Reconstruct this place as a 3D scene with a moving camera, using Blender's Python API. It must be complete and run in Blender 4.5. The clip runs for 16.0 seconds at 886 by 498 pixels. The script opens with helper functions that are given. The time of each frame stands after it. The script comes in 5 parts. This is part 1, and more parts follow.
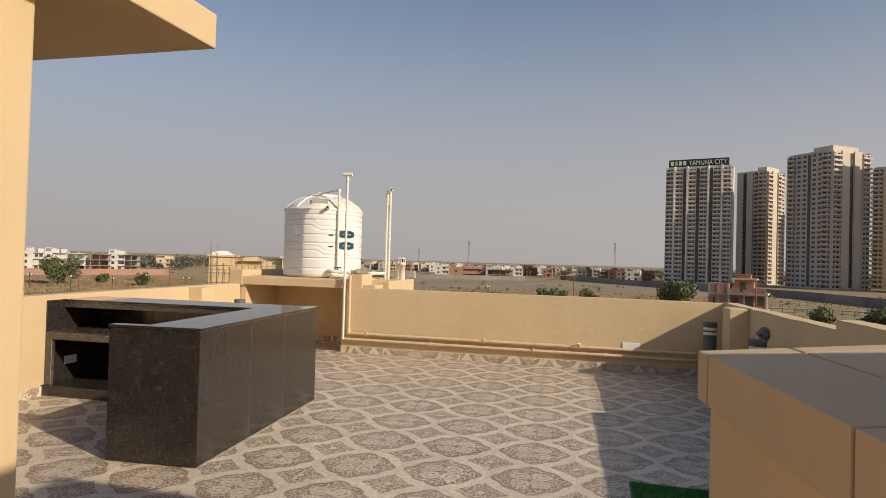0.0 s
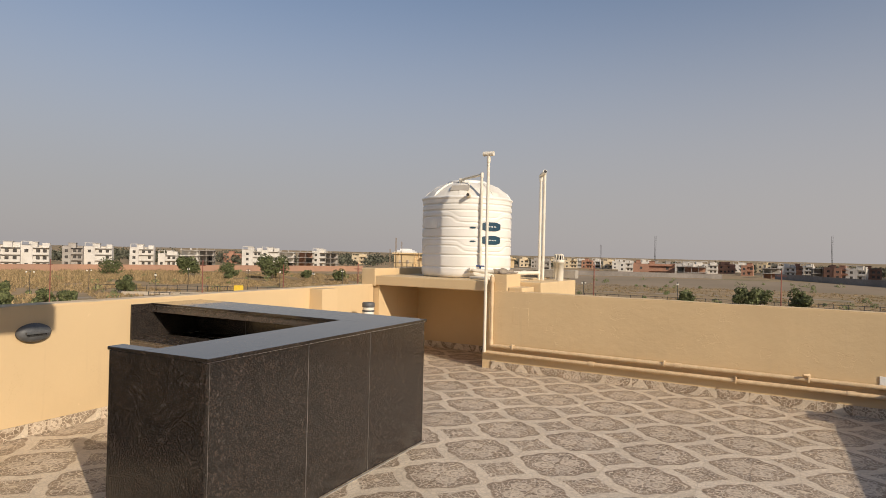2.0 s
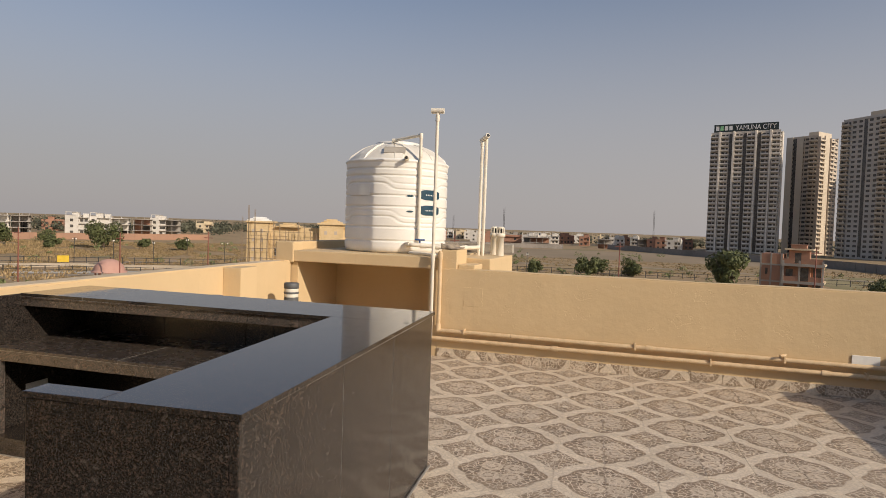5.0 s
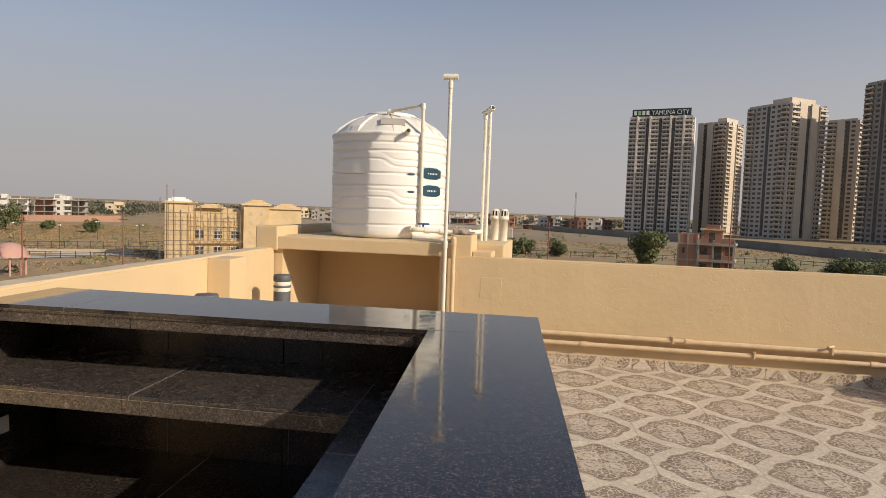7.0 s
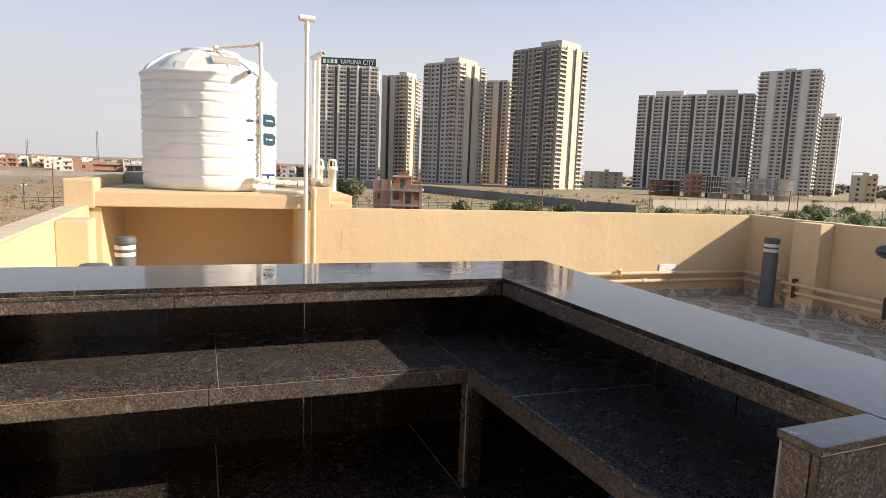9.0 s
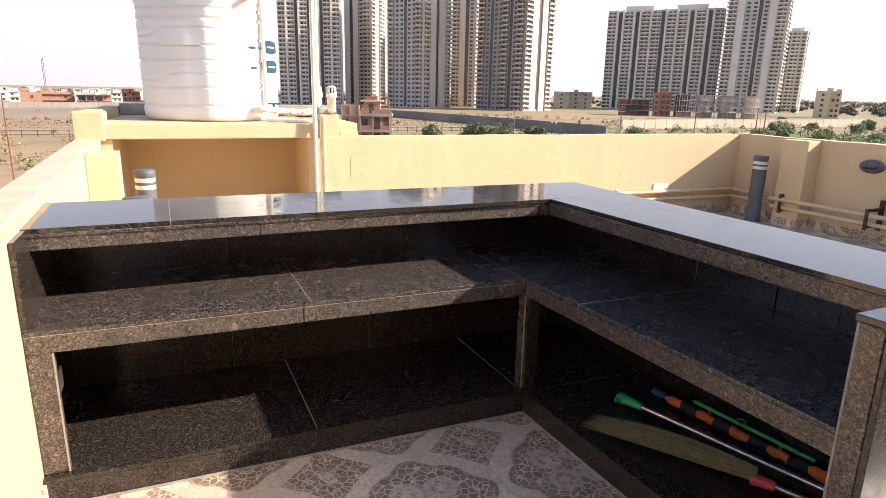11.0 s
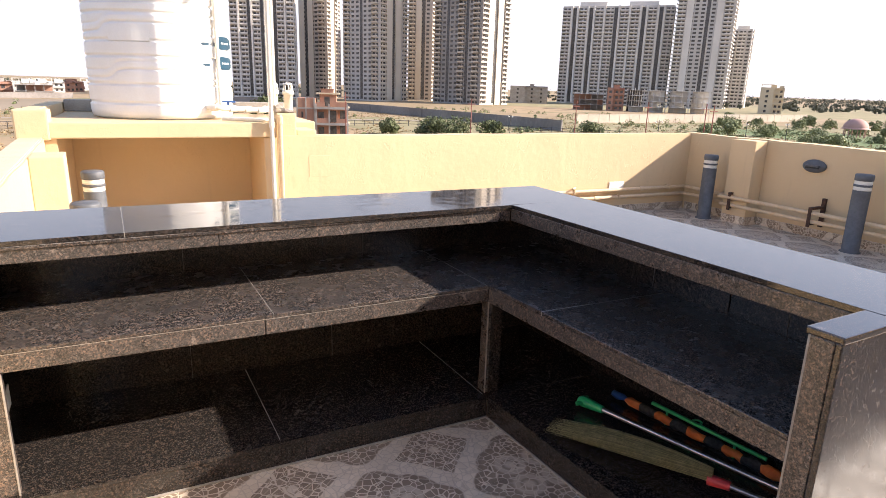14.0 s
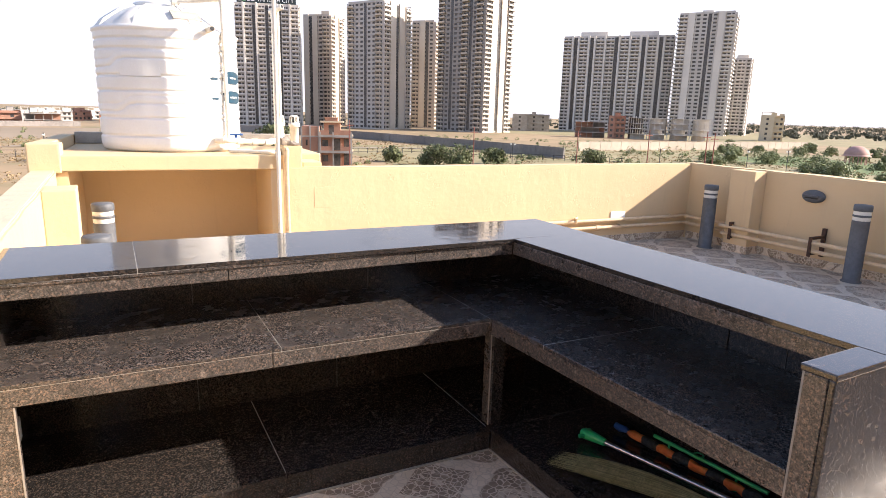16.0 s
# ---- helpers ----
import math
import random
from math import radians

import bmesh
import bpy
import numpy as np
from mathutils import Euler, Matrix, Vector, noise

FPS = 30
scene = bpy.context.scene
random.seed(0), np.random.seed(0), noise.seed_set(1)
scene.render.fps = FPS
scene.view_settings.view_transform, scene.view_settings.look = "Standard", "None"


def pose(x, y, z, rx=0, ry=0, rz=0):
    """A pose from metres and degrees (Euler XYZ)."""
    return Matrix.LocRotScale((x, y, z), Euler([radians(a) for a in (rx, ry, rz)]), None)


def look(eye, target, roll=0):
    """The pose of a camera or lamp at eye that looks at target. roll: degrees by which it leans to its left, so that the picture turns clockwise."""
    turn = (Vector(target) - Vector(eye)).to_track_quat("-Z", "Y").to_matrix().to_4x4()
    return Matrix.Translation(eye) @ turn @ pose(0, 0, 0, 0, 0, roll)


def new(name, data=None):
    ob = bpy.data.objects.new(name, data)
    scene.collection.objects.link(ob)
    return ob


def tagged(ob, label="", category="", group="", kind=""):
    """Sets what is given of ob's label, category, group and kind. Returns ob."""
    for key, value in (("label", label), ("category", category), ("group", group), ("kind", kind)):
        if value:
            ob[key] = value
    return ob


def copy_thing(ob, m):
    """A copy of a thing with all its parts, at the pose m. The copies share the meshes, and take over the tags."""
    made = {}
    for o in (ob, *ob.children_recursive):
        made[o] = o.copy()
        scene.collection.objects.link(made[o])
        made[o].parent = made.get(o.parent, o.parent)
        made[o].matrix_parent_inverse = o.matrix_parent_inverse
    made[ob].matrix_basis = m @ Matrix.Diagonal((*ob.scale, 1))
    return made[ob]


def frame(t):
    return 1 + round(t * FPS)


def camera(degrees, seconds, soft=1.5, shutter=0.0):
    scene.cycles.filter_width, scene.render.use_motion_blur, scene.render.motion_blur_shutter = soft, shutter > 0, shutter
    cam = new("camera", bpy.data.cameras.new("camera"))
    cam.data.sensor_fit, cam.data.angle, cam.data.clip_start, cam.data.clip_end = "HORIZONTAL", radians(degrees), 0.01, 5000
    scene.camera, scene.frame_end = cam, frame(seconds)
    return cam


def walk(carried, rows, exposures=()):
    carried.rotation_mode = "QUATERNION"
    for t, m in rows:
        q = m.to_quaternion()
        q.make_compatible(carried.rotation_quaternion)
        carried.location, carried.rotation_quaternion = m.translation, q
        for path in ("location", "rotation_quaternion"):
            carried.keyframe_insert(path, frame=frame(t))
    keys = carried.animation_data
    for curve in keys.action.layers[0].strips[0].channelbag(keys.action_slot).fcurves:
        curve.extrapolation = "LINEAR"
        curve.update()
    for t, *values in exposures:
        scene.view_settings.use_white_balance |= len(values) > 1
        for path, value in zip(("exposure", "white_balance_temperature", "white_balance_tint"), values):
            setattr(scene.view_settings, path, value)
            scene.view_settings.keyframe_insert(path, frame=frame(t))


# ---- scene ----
# camera and walk: seconds, eye, target, roll
cam = camera(71.8, 16.0, soft=0.7)
PATH = [
    (0, (0.592, 0.545, 1.541), (0.104, 2.484, 1.577), 1.6),
    (0.5, (0.464, 1.018, 1.547), (-0.029, 2.956, 1.583), 1.4),
    (1, (0.44, 1.512, 1.566), (-0.115, 3.433, 1.598), 1.5),
    (1.5, (0.368, 1.984, 1.533), (-0.374, 3.841, 1.568), 1.5),
    (2, (0.358, 2.413, 1.547), (-0.668, 4.13, 1.558), 1.3),
    (2.5, (0.317, 2.726, 1.575), (-0.974, 4.253, 1.508), 1.6),
    (3, (0.114, 2.797, 1.577), (-1.203, 4.301, 1.492), 2.0),
    (3.5, (-0.248, 2.833, 1.567), (-1.474, 4.412, 1.482), 2.0),
    (4, (-0.602, 2.973, 1.557), (-1.613, 4.696, 1.475), 2.1),
    (4.5, (-0.886, 2.88, 1.552), (-1.659, 4.723, 1.49), 2.1),
    (7, (-2.249, 3.51, 1.532), (-2.603, 5.475, 1.403), 2.0),
    (7.5, (-2.7, 3.553, 1.519), (-2.966, 5.53, 1.378), 2.2),
    (8, (-3.124, 3.627, 1.478), (-2.873, 5.606, 1.344), 2.5),
    (8.5, (-3.568, 3.627, 1.487), (-3.054, 5.556, 1.352), 2.3),
    (9, (-3.938, 3.501, 1.505), (-3.321, 5.385, 1.243), 2.2),
    (9.5, (-4.141, 3.535, 1.518), (-3.482, 5.395, 1.198), 2.0),
    (10, (-4.291, 3.509, 1.519), (-3.625, 5.359, 1.152), 1.9),
    (10.2, (-4.32, 3.459, 1.499), (-3.662, 5.296, 1.058), 1.5),
    (12.5, (-4.425, 3.441, 1.561), (-3.679, 5.223, 1.046), 1.6),
    (13, (-4.406, 3.438, 1.558), (-3.655, 5.218, 1.041), 1.6),
    (13.5, (-4.405, 3.438, 1.578), (-3.617, 5.202, 1.061), 1.7),
    (14, (-4.404, 3.474, 1.578), (-3.582, 5.223, 1.064), 1.7),
    (14.5, (-4.414, 3.483, 1.592), (-3.589, 5.231, 1.079), 1.6),
    (15, (-4.409, 3.497, 1.587), (-3.575, 5.261, 1.15), 1.6),
    (15.5, (-4.412, 3.466, 1.588), (-3.584, 5.236, 1.162), 1.7),
    (16, (-4.431, 3.428, 1.627), (-3.611, 5.201, 1.197), 1.6),
]
EXPOSURES = [(0.0, 0.2, 6650, 11), (4.5, 0.1, 6650, 12), (7.0, 0.25, 6600, 11), (8.0, 0.55, 6500, 11), (9.0, 1.0, 6300, 11), (10.2, 1.35, 6250, 13), (12.5, 1.66, 6100, 16), (16.0, 1.62, 6100, 16)]
walk(cam, [(t, look(eye, target, roll)) for t, eye, target, roll in PATH], EXPOSURES)

# ---- light ----
SUN_AZ, SUN_EL = 113.0, 27.8          # degrees clockwise from +y, above the horizon
world = bpy.data.worlds.new("sky")
scene.world = world
world.use_nodes = True
wn = world.node_tree.nodes
sky = wn.new("ShaderNodeTexSky")
sky.sky_type, sky.sun_disc = "NISHITA", False
sky.sun_elevation, sky.sun_rotation = radians(SUN_EL), radians(SUN_AZ)
sky.air_density, sky.dust_density, sky.ozone_density, sky.altitude = 1.0, 1.2, 2.0, 100
# dust haze that thickens towards the horizon, all round
wt = world.node_tree
coord = wn.new("ShaderNodeTexCoord")
sepz = wn.new("ShaderNodeSeparateXYZ")
wt.links.new(coord.outputs["Generated"], sepz.inputs[0])
haze = wn.new("ShaderNodeMapRange")
haze.interpolation_type = "SMOOTHERSTEP"
for i, v in enumerate((-0.02, 0.55, 0.93, 0.05)):
    haze.inputs[i + 1].default_value = v
wt.links.new(sepz.outputs[2], haze.inputs[0])
hmix = wn.new("ShaderNodeMix")
hmix.data_type = "RGBA"
wt.links.new(haze.outputs[0], hmix.inputs[0])
wt.links.new(sky.outputs[0], hmix.inputs[6])
toward = wn.new("ShaderNodeVectorMath")
toward.operation = "DOT_PRODUCT"
wt.links.new(coord.outputs["Generated"], toward.inputs[0])
toward.inputs[1].default_value = (math.sin(radians(SUN_AZ)), math.cos(radians(SUN_AZ)), 0.0)
dust = wn.new("ShaderNodeMapRange")
for i, v in enumerate((-1.0, 1.0, 0.0, 1.0)):
    dust.inputs[i + 1].default_value = v
wt.links.new(toward.outputs["Value"], dust.inputs[0])
dmix = wn.new("ShaderNodeMix")
dmix.data_type = "RGBA"
wt.links.new(dust.outputs[0], dmix.inputs[0])
dmix.inputs[6].default_value = (3.45, 3.28, 3.32, 1)
dmix.inputs[7].default_value = (4.9, 4.6, 4.5, 1)
wt.links.new(dmix.outputs[2], hmix.inputs[7])
wt.links.new(hmix.outputs[2], wn["Background"].inputs[0])
wn["Background"].inputs[1].default_value = 0.095
sun = new("sun", bpy.data.lights.new("sun", "SUN"))
sun.data.energy, sun.data.angle, sun.data.color = 3.6, radians(0.6), (1.0, 0.87, 0.70)
_a, _e = radians(SUN_AZ), radians(SUN_EL)
SUN_DIR = Vector((math.sin(_a) * math.cos(_e), math.cos(_a) * math.cos(_e), math.sin(_e)))
sun.matrix_world = look(SUN_DIR * 60, (0, 0, 0))


# ---- material helpers ----
def material(name):
    m = bpy.data.materials.new(name)
    m.use_nodes = True
    t = m.node_tree
    return m, t, t.nodes["Principled BSDF"]


def link(t, a, b):
    t.links.new(a, b)


def node(t, kind, **inputs):
    n = t.nodes.new("ShaderNode" + kind)
    for k, v in inputs.items():
        n.inputs[k].default_value = v
    return n


def math_node(t, op, a, b=None, c=None):
    n = t.nodes.new("ShaderNodeMath")
    n.operation = op
    for i, v in enumerate((a, b, c)):
        if v is None:
            continue
        if isinstance(v, (int, float)):
            n.inputs[i].default_value = v
        else:
            t.links.new(v, n.inputs[i])
    return n.outputs[0]


def smooth(t, value, lo, hi, a=0.0, b=1.0):
    n = t.nodes.new("ShaderNodeMapRange")
    n.interpolation_type = "SMOOTHSTEP"
    t.links.new(value, n.inputs[0])
    for i, v in enumerate((lo, hi, a, b)):
        n.inputs[i + 1].default_value = v
    return n.outputs[0]


def mix(t, fac, a, b, mode="MIX"):
    n = t.nodes.new("ShaderNodeMix")
    n.data_type, n.blend_type = "RGBA", mode
    for sock, v in ((n.inputs[0], fac), (n.inputs[6], a), (n.inputs[7], b)):
        if isinstance(v, (int, float)):
            sock.default_value = v
        elif isinstance(v, tuple):
            sock.default_value = (*v, 1)
        else:
            t.links.new(v, sock)
    return n.outputs[2]


def noise_at(t, scale, detail=4.0, rough=0.55, coords=None, stretch=None):
    c = coords
    if c is None:
        c = t.nodes.new("ShaderNodeNewGeometry").outputs["Position"]
    if stretch:
        mp = t.nodes.new("ShaderNodeMapping")
        mp.inputs["Scale"].default_value = stretch
        t.links.new(c, mp.inputs[0])
        c = mp.outputs[0]
    n = node(t, "TexNoise", Scale=scale, Detail=detail, Roughness=rough)
    t.links.new(c, n.inputs["Vector"])
    return n.outputs[0]


def bump(t, bsdf, height, strength=0.3, distance=0.01):
    n = node(t, "Bump", Strength=strength, Distance=distance)
    t.links.new(height, n.inputs["Height"])
    t.links.new(n.outputs[0], bsdf.inputs["Normal"])


def plain(name, a, b, scale=6.0, rough=0.7, metal=0.0, relief=0.15, fine=60.0, rand=0.0):
    """Two tones mixed by coarse and fine noise, with fine relief."""
    m, t, p = material(name)
    n1, n2 = noise_at(t, scale), noise_at(t, fine, 3)
    f = smooth(t, math_node(t, "ADD", math_node(t, "MULTIPLY", n1, 0.7), math_node(t, "MULTIPLY", n2, 0.3)), 0.35, 0.65)
    col = mix(t, f, a, b)
    if rand:
        oi = t.nodes.new("ShaderNodeObjectInfo").outputs["Random"]
        isl = t.nodes.new("ShaderNodeNewGeometry").outputs["Random Per Island"]
        s = math_node(t, "FRACT", math_node(t, "ADD", oi, isl))
        hv = node(t, "HueSaturation")
        link(t, smooth(t, s, 0.0, 1.0, 1 - rand, 1 + rand), hv.inputs["Value"])
        link(t, col, hv.inputs["Color"])
        col = hv.outputs[0]
    link(t, col, p.inputs["Base Color"])
    p.inputs["Roughness"].default_value, p.inputs["Metallic"].default_value = rough, metal
    if relief:
        bump(t, p, n2, relief, 0.004)
    return m


# ---- materials ----
def paint_material(name, base, worn, relief=0.34):
    """Painted render: trowel waves, sand grain, faint streaks and stains."""
    m, t, p = material(name)
    big, mid, fine = noise_at(t, 1.3, 5), noise_at(t, 9, 4), noise_at(t, 120, 3)
    streak = noise_at(t, 3.0, 5, 0.6, None, (4, 4, 0.35))
    col = mix(t, smooth(t, big, 0.4, 0.75), base, tuple(c * 0.93 for c in base))
    col = mix(t, smooth(t, streak, 0.58, 0.8, 0, 0.5), col, worn)
    vor = node(t, "TexVoronoi", Scale=2.3)
    link(t, t.nodes.new("ShaderNodeNewGeometry").outputs["Position"], vor.inputs["Vector"])
    chip = math_node(t, "MULTIPLY", smooth(t, mid, 0.66, 0.72), smooth(t, vor.outputs[0], 0.0, 0.35, 1, 0))
    col = mix(t, chip, col, tuple(min(1, c * 1.12 + 0.03) for c in base))
    link(t, col, p.inputs["Base Color"])
    p.inputs["Roughness"].default_value = 0.85
    h = math_node(t, "ADD", math_node(t, "MULTIPLY", mid, 1.0), math_node(t, "MULTIPLY", fine, 0.14))
    flakes = smooth(t, noise_at(t, 4.5, 6, 0.68), 0.60, 0.625)
    h = math_node(t, "ADD", h, math_node(t, "MULTIPLY", flakes, -0.34))
    bump(t, p, h, relief, 0.014)
    return m


wall_paint = paint_material("ochre_wall_paint", (0.662, 0.494, 0.284), (0.55, 0.405, 0.245))
coping_paint = paint_material("coping_paint", (0.56, 0.43, 0.27), (0.44, 0.35, 0.24), 0.06)
cement_mat = plain("grey_cement", (0.30, 0.27, 0.23), (0.42, 0.38, 0.32), 5, 0.9, relief=0.5, fine=70)
cement_warm = plain("weathered_cement_top", (0.64, 0.51, 0.34), (0.52, 0.43, 0.31), 6, 0.9, relief=0.8, fine=45)
rubble_mat = plain("broken_concrete", (0.38, 0.31, 0.22), (0.24, 0.20, 0.16), 12, 0.95, relief=0.8, fine=50)

# polished dark granite with brown and grey crystals
def granite_material(name, rough, lighter):
    m, t, p = material(name)
    pos = t.nodes.new("ShaderNodeNewGeometry").outputs["Position"]
    v1, v2, v3 = node(t, "TexVoronoi", Scale=330.0), node(t, "TexVoronoi", Scale=170.0), node(t, "TexVoronoi", Scale=62.0)
    seps = []
    for v in (v1, v2, v3):
        warp = mix(t, 0.012, pos, node(t, "TexNoise", Scale=60.0).outputs["Color"])
        link(t, warp, v.inputs["Vector"])
        sp = t.nodes.new("ShaderNodeSeparateColor")
        link(t, v.outputs["Color"], sp.inputs[0])
        seps.append(sp)
    cloud, grain, patch = noise_at(t, 7, 5, 0.6), noise_at(t, 150, 4, 0.75), noise_at(t, 26, 4, 0.7)
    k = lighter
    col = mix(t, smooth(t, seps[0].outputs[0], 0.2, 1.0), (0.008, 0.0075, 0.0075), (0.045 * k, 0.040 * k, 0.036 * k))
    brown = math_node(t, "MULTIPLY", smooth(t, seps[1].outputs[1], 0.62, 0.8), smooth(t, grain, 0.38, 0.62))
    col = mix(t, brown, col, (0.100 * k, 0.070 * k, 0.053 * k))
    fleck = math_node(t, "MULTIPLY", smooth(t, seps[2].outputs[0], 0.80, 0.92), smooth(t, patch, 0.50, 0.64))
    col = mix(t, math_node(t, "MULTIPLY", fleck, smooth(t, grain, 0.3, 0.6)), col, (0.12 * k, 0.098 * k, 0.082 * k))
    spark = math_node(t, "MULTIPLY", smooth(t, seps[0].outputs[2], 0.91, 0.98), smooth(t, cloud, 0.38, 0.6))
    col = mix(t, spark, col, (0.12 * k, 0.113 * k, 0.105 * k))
    col = mix(t, smooth(t, cloud, 0.4, 0.7, 0.0, 0.35), col, (0.010, 0.0095, 0.0095))
    link(t, col, p.inputs["Base Color"])
    link(t, smooth(t, noise_at(t, 14, 5), 0.3, 0.75, rough, rough + 0.12), p.inputs["Roughness"])
    p.inputs["IOR"].default_value = 1.55
    return m


granite_top = granite_material("polished_black_granite", 0.03, 1.0)
granite_side = granite_material("brown_black_granite", 0.12, 0.95)
# same granite, lightened: brightness of lit shelves and edges is in the colour
granite_shelf = granite_material("dusty_lit_granite_shelf", 0.2, 2.0)
lit_granite_edge = granite_material("lit_granite_edge", 0.26, 2.6)
grout_mat = plain("pale_grout", (0.36, 0.33, 0.29), (0.26, 0.24, 0.21), 20, 0.9)
thin_joint = plain("thin_stone_joint", (0.10, 0.09, 0.08), (0.17, 0.155, 0.14), 20, 0.85)
joint_mat = plain("floor_grout", (0.58, 0.50, 0.40), (0.70, 0.62, 0.51), 6, 0.95)

# floor tile: cream crackled mosaic with brown medallions and web squares
TILE_TURN, PERIOD = radians(3.5), 0.638
TILE_AT = (-1.515, 6.43)             # middle of one web square


def tile_material(name, vertical=False):
    m, t, p = material(name)
    pos = t.nodes.new("ShaderNodeNewGeometry").outputs["Position"]
    if vertical:
        s = t.nodes.new("ShaderNodeSeparateXYZ")
        link(t, pos, s.inputs[0])
        c = t.nodes.new("ShaderNodeCombineXYZ")
        cut = t.nodes.new("ShaderNodeObjectInfo").outputs["Random"]
        link(t, math_node(t, "ADD", math_node(t, "ADD", s.outputs[0], s.outputs[1]), math_node(t, "MULTIPLY", cut, 0.4)), c.inputs[0])
        link(t, math_node(t, "ADD", s.outputs[2], math_node(t, "ADD", math_node(t, "MULTIPLY", cut, 0.16), 0.04)), c.inputs[1])
        base_vec, scale = c.outputs[0], PERIOD * 0.8
    else:
        base_vec, scale = pos, PERIOD
    mp = t.nodes.new("ShaderNodeMapping")
    mp.vector_type = "TEXTURE"
    mp.inputs["Location"].default_value = (TILE_AT[0], TILE_AT[1], 0) if not vertical else (0.1, 0, 0)
    mp.inputs["Rotation"].default_value = (0, 0, TILE_TURN if not vertical else 0)
    mp.inputs["Scale"].default_value = (scale, scale, 1)
    link(t, base_vec, mp.inputs[0])
    sx = t.nodes.new("ShaderNodeSeparateXYZ")
    link(t, mp.outputs[0], sx.inputs[0])

    def cell(offset):
        out = []
        for i in (0, 1):
            f = math_node(t, "FRACT", math_node(t, "ADD", sx.outputs[i], offset + 100))
            out.append(math_node(t, "SUBTRACT", f, 0.5))
        return out
    wob = math_node(t, "MULTIPLY", math_node(t, "SUBTRACT", noise_at(t, 24, 2), 0.5), 0.022)
    # medallion round the lattice middle
    mx, my = cell(0.0)
    r = math_node(t, "SQRT", math_node(t, "ADD", math_node(t, "MULTIPLY", mx, mx), math_node(t, "MULTIPLY", my, my)))
    ang = math_node(t, "ARCTAN2", my, mx)
    lobes = math_node(t, "ABSOLUTE", math_node(t, "COSINE", math_node(t, "MULTIPLY", ang, 4.0)))
    cusp = math_node(t, "POWER", math_node(t, "ABSOLUTE", math_node(t, "COSINE", math_node(t, "MULTIPLY", ang, 2.0))), 5.0)
    edge = math_node(t, "ADD", math_node(t, "ADD", 0.370, math_node(t, "MULTIPLY", lobes, 0.026)), math_node(t, "MULTIPLY", cusp, 0.058))
    med = smooth(t, math_node(t, "ADD", math_node(t, "SUBTRACT", r, edge), wob), -0.012, 0.008, 1, 0)
    rim = smooth(t, math_node(t, "ABSOLUTE", math_node(t, "ADD", math_node(t, "SUBTRACT", r, edge), 0.022)), 0.012, 0.024, 1, 0)
    # four pale rosettes inside the medallion
    ax, ay = math_node(t, "SUBTRACT", math_node(t, "ABSOLUTE", mx), 0.115), math_node(t, "SUBTRACT", math_node(t, "ABSOLUTE", my), 0.115)
    rr = math_node(t, "SQRT", math_node(t, "ADD", math_node(t, "MULTIPLY", ax, ax), math_node(t, "MULTIPLY", ay, ay)))
    rose = math_node(t, "MAXIMUM", smooth(t, rr, 0.02, 0.06, 1, 0), smooth(t, math_node(t, "ABSOLUTE", math_node(t, "SUBTRACT", rr, 0.085)), 0.012, 0.035, 0.8, 0))
    # web square round the other lattice point, with hollow sides
    dx, dy = cell(0.5)
    adx, ady = math_node(t, "ABSOLUTE", dx), math_node(t, "ABSOLUTE", dy)
    big, small = math_node(t, "MAXIMUM", adx, ady), math_node(t, "MINIMUM", adx, ady)
    sq_edge = math_node(t, "ADD", big, math_node(t, "MULTIPLY", small, 1.14))
    sq = smooth(t, math_node(t, "ADD", sq_edge, wob), 0.290, 0.306, 1, 0)
    rings = math_node(t, "ABSOLUTE", math_node(t, "SUBTRACT", math_node(t, "FRACT", math_node(t, "MULTIPLY", sq_edge, 15.0)), 0.5))
    web = smooth(t, rings, 0.38, 0.47)
    # crackle joints
    vor = node(t, "TexVoronoi", Scale=31.0)
    vor.feature = "DISTANCE_TO_EDGE"
    link(t, pos, vor.inputs["Vector"])
    crack = smooth(t, vor.outputs[0], 0.035, 0.085, 1, 0)
    cellv = node(t, "TexVoronoi", Scale=31.0)
    link(t, pos, cellv.inputs["Vector"])
    tone = t.nodes.new("ShaderNodeSeparateColor")
    link(t, cellv.outputs["Color"], tone.inputs[0])
    cream = mix(t, tone.outputs[0], (0.66, 0.56, 0.43), (0.75, 0.645, 0.505))
    brown = mix(t, tone.outputs[1], (0.21, 0.155, 0.105), (0.33, 0.245, 0.17))
    col = mix(t, math_node(t, "MULTIPLY", crack, 0.42), cream, (0.40, 0.34, 0.27))
    dark = mix(t, math_node(t, "MULTIPLY", crack, 0.92), brown, (0.72, 0.62, 0.49))
    dark_med = mix(t, math_node(t, "MULTIPLY", rose, 0.85), dark, (0.66, 0.555, 0.43))
    dark_med = mix(t, math_node(t, "MULTIPLY", rim, 0.5), dark_med, (0.24, 0.17, 0.11))
    dark_sq = mix(t, math_node(t, "MULTIPLY", web, 0.55), dark, (0.62, 0.51, 0.38))
    dot = smooth(t, math_node(t, "ADD", big, math_node(t, "MULTIPLY", small, 0.6)), 0.03, 0.05, 0.85, 0)
    dark_sq = mix(t, dot, dark_sq, (0.70, 0.60, 0.47))
    col = mix(t, med, col, dark_med)
    col = mix(t, sq, col, dark_sq)
    # dust and scuffs
    dust = smooth(t, noise_at(t, 2.1, 6, 0.65), 0.42, 0.75, 0.0, 0.25)
    col = mix(t, dust, col, (0.54, 0.45, 0.34))
    oi = t.nodes.new("ShaderNodeObjectInfo").outputs["Random"]
    hv = node(t, "HueSaturation")
    link(t, smooth(t, oi, 0, 1, 0.94, 1.06), hv.inputs["Value"])
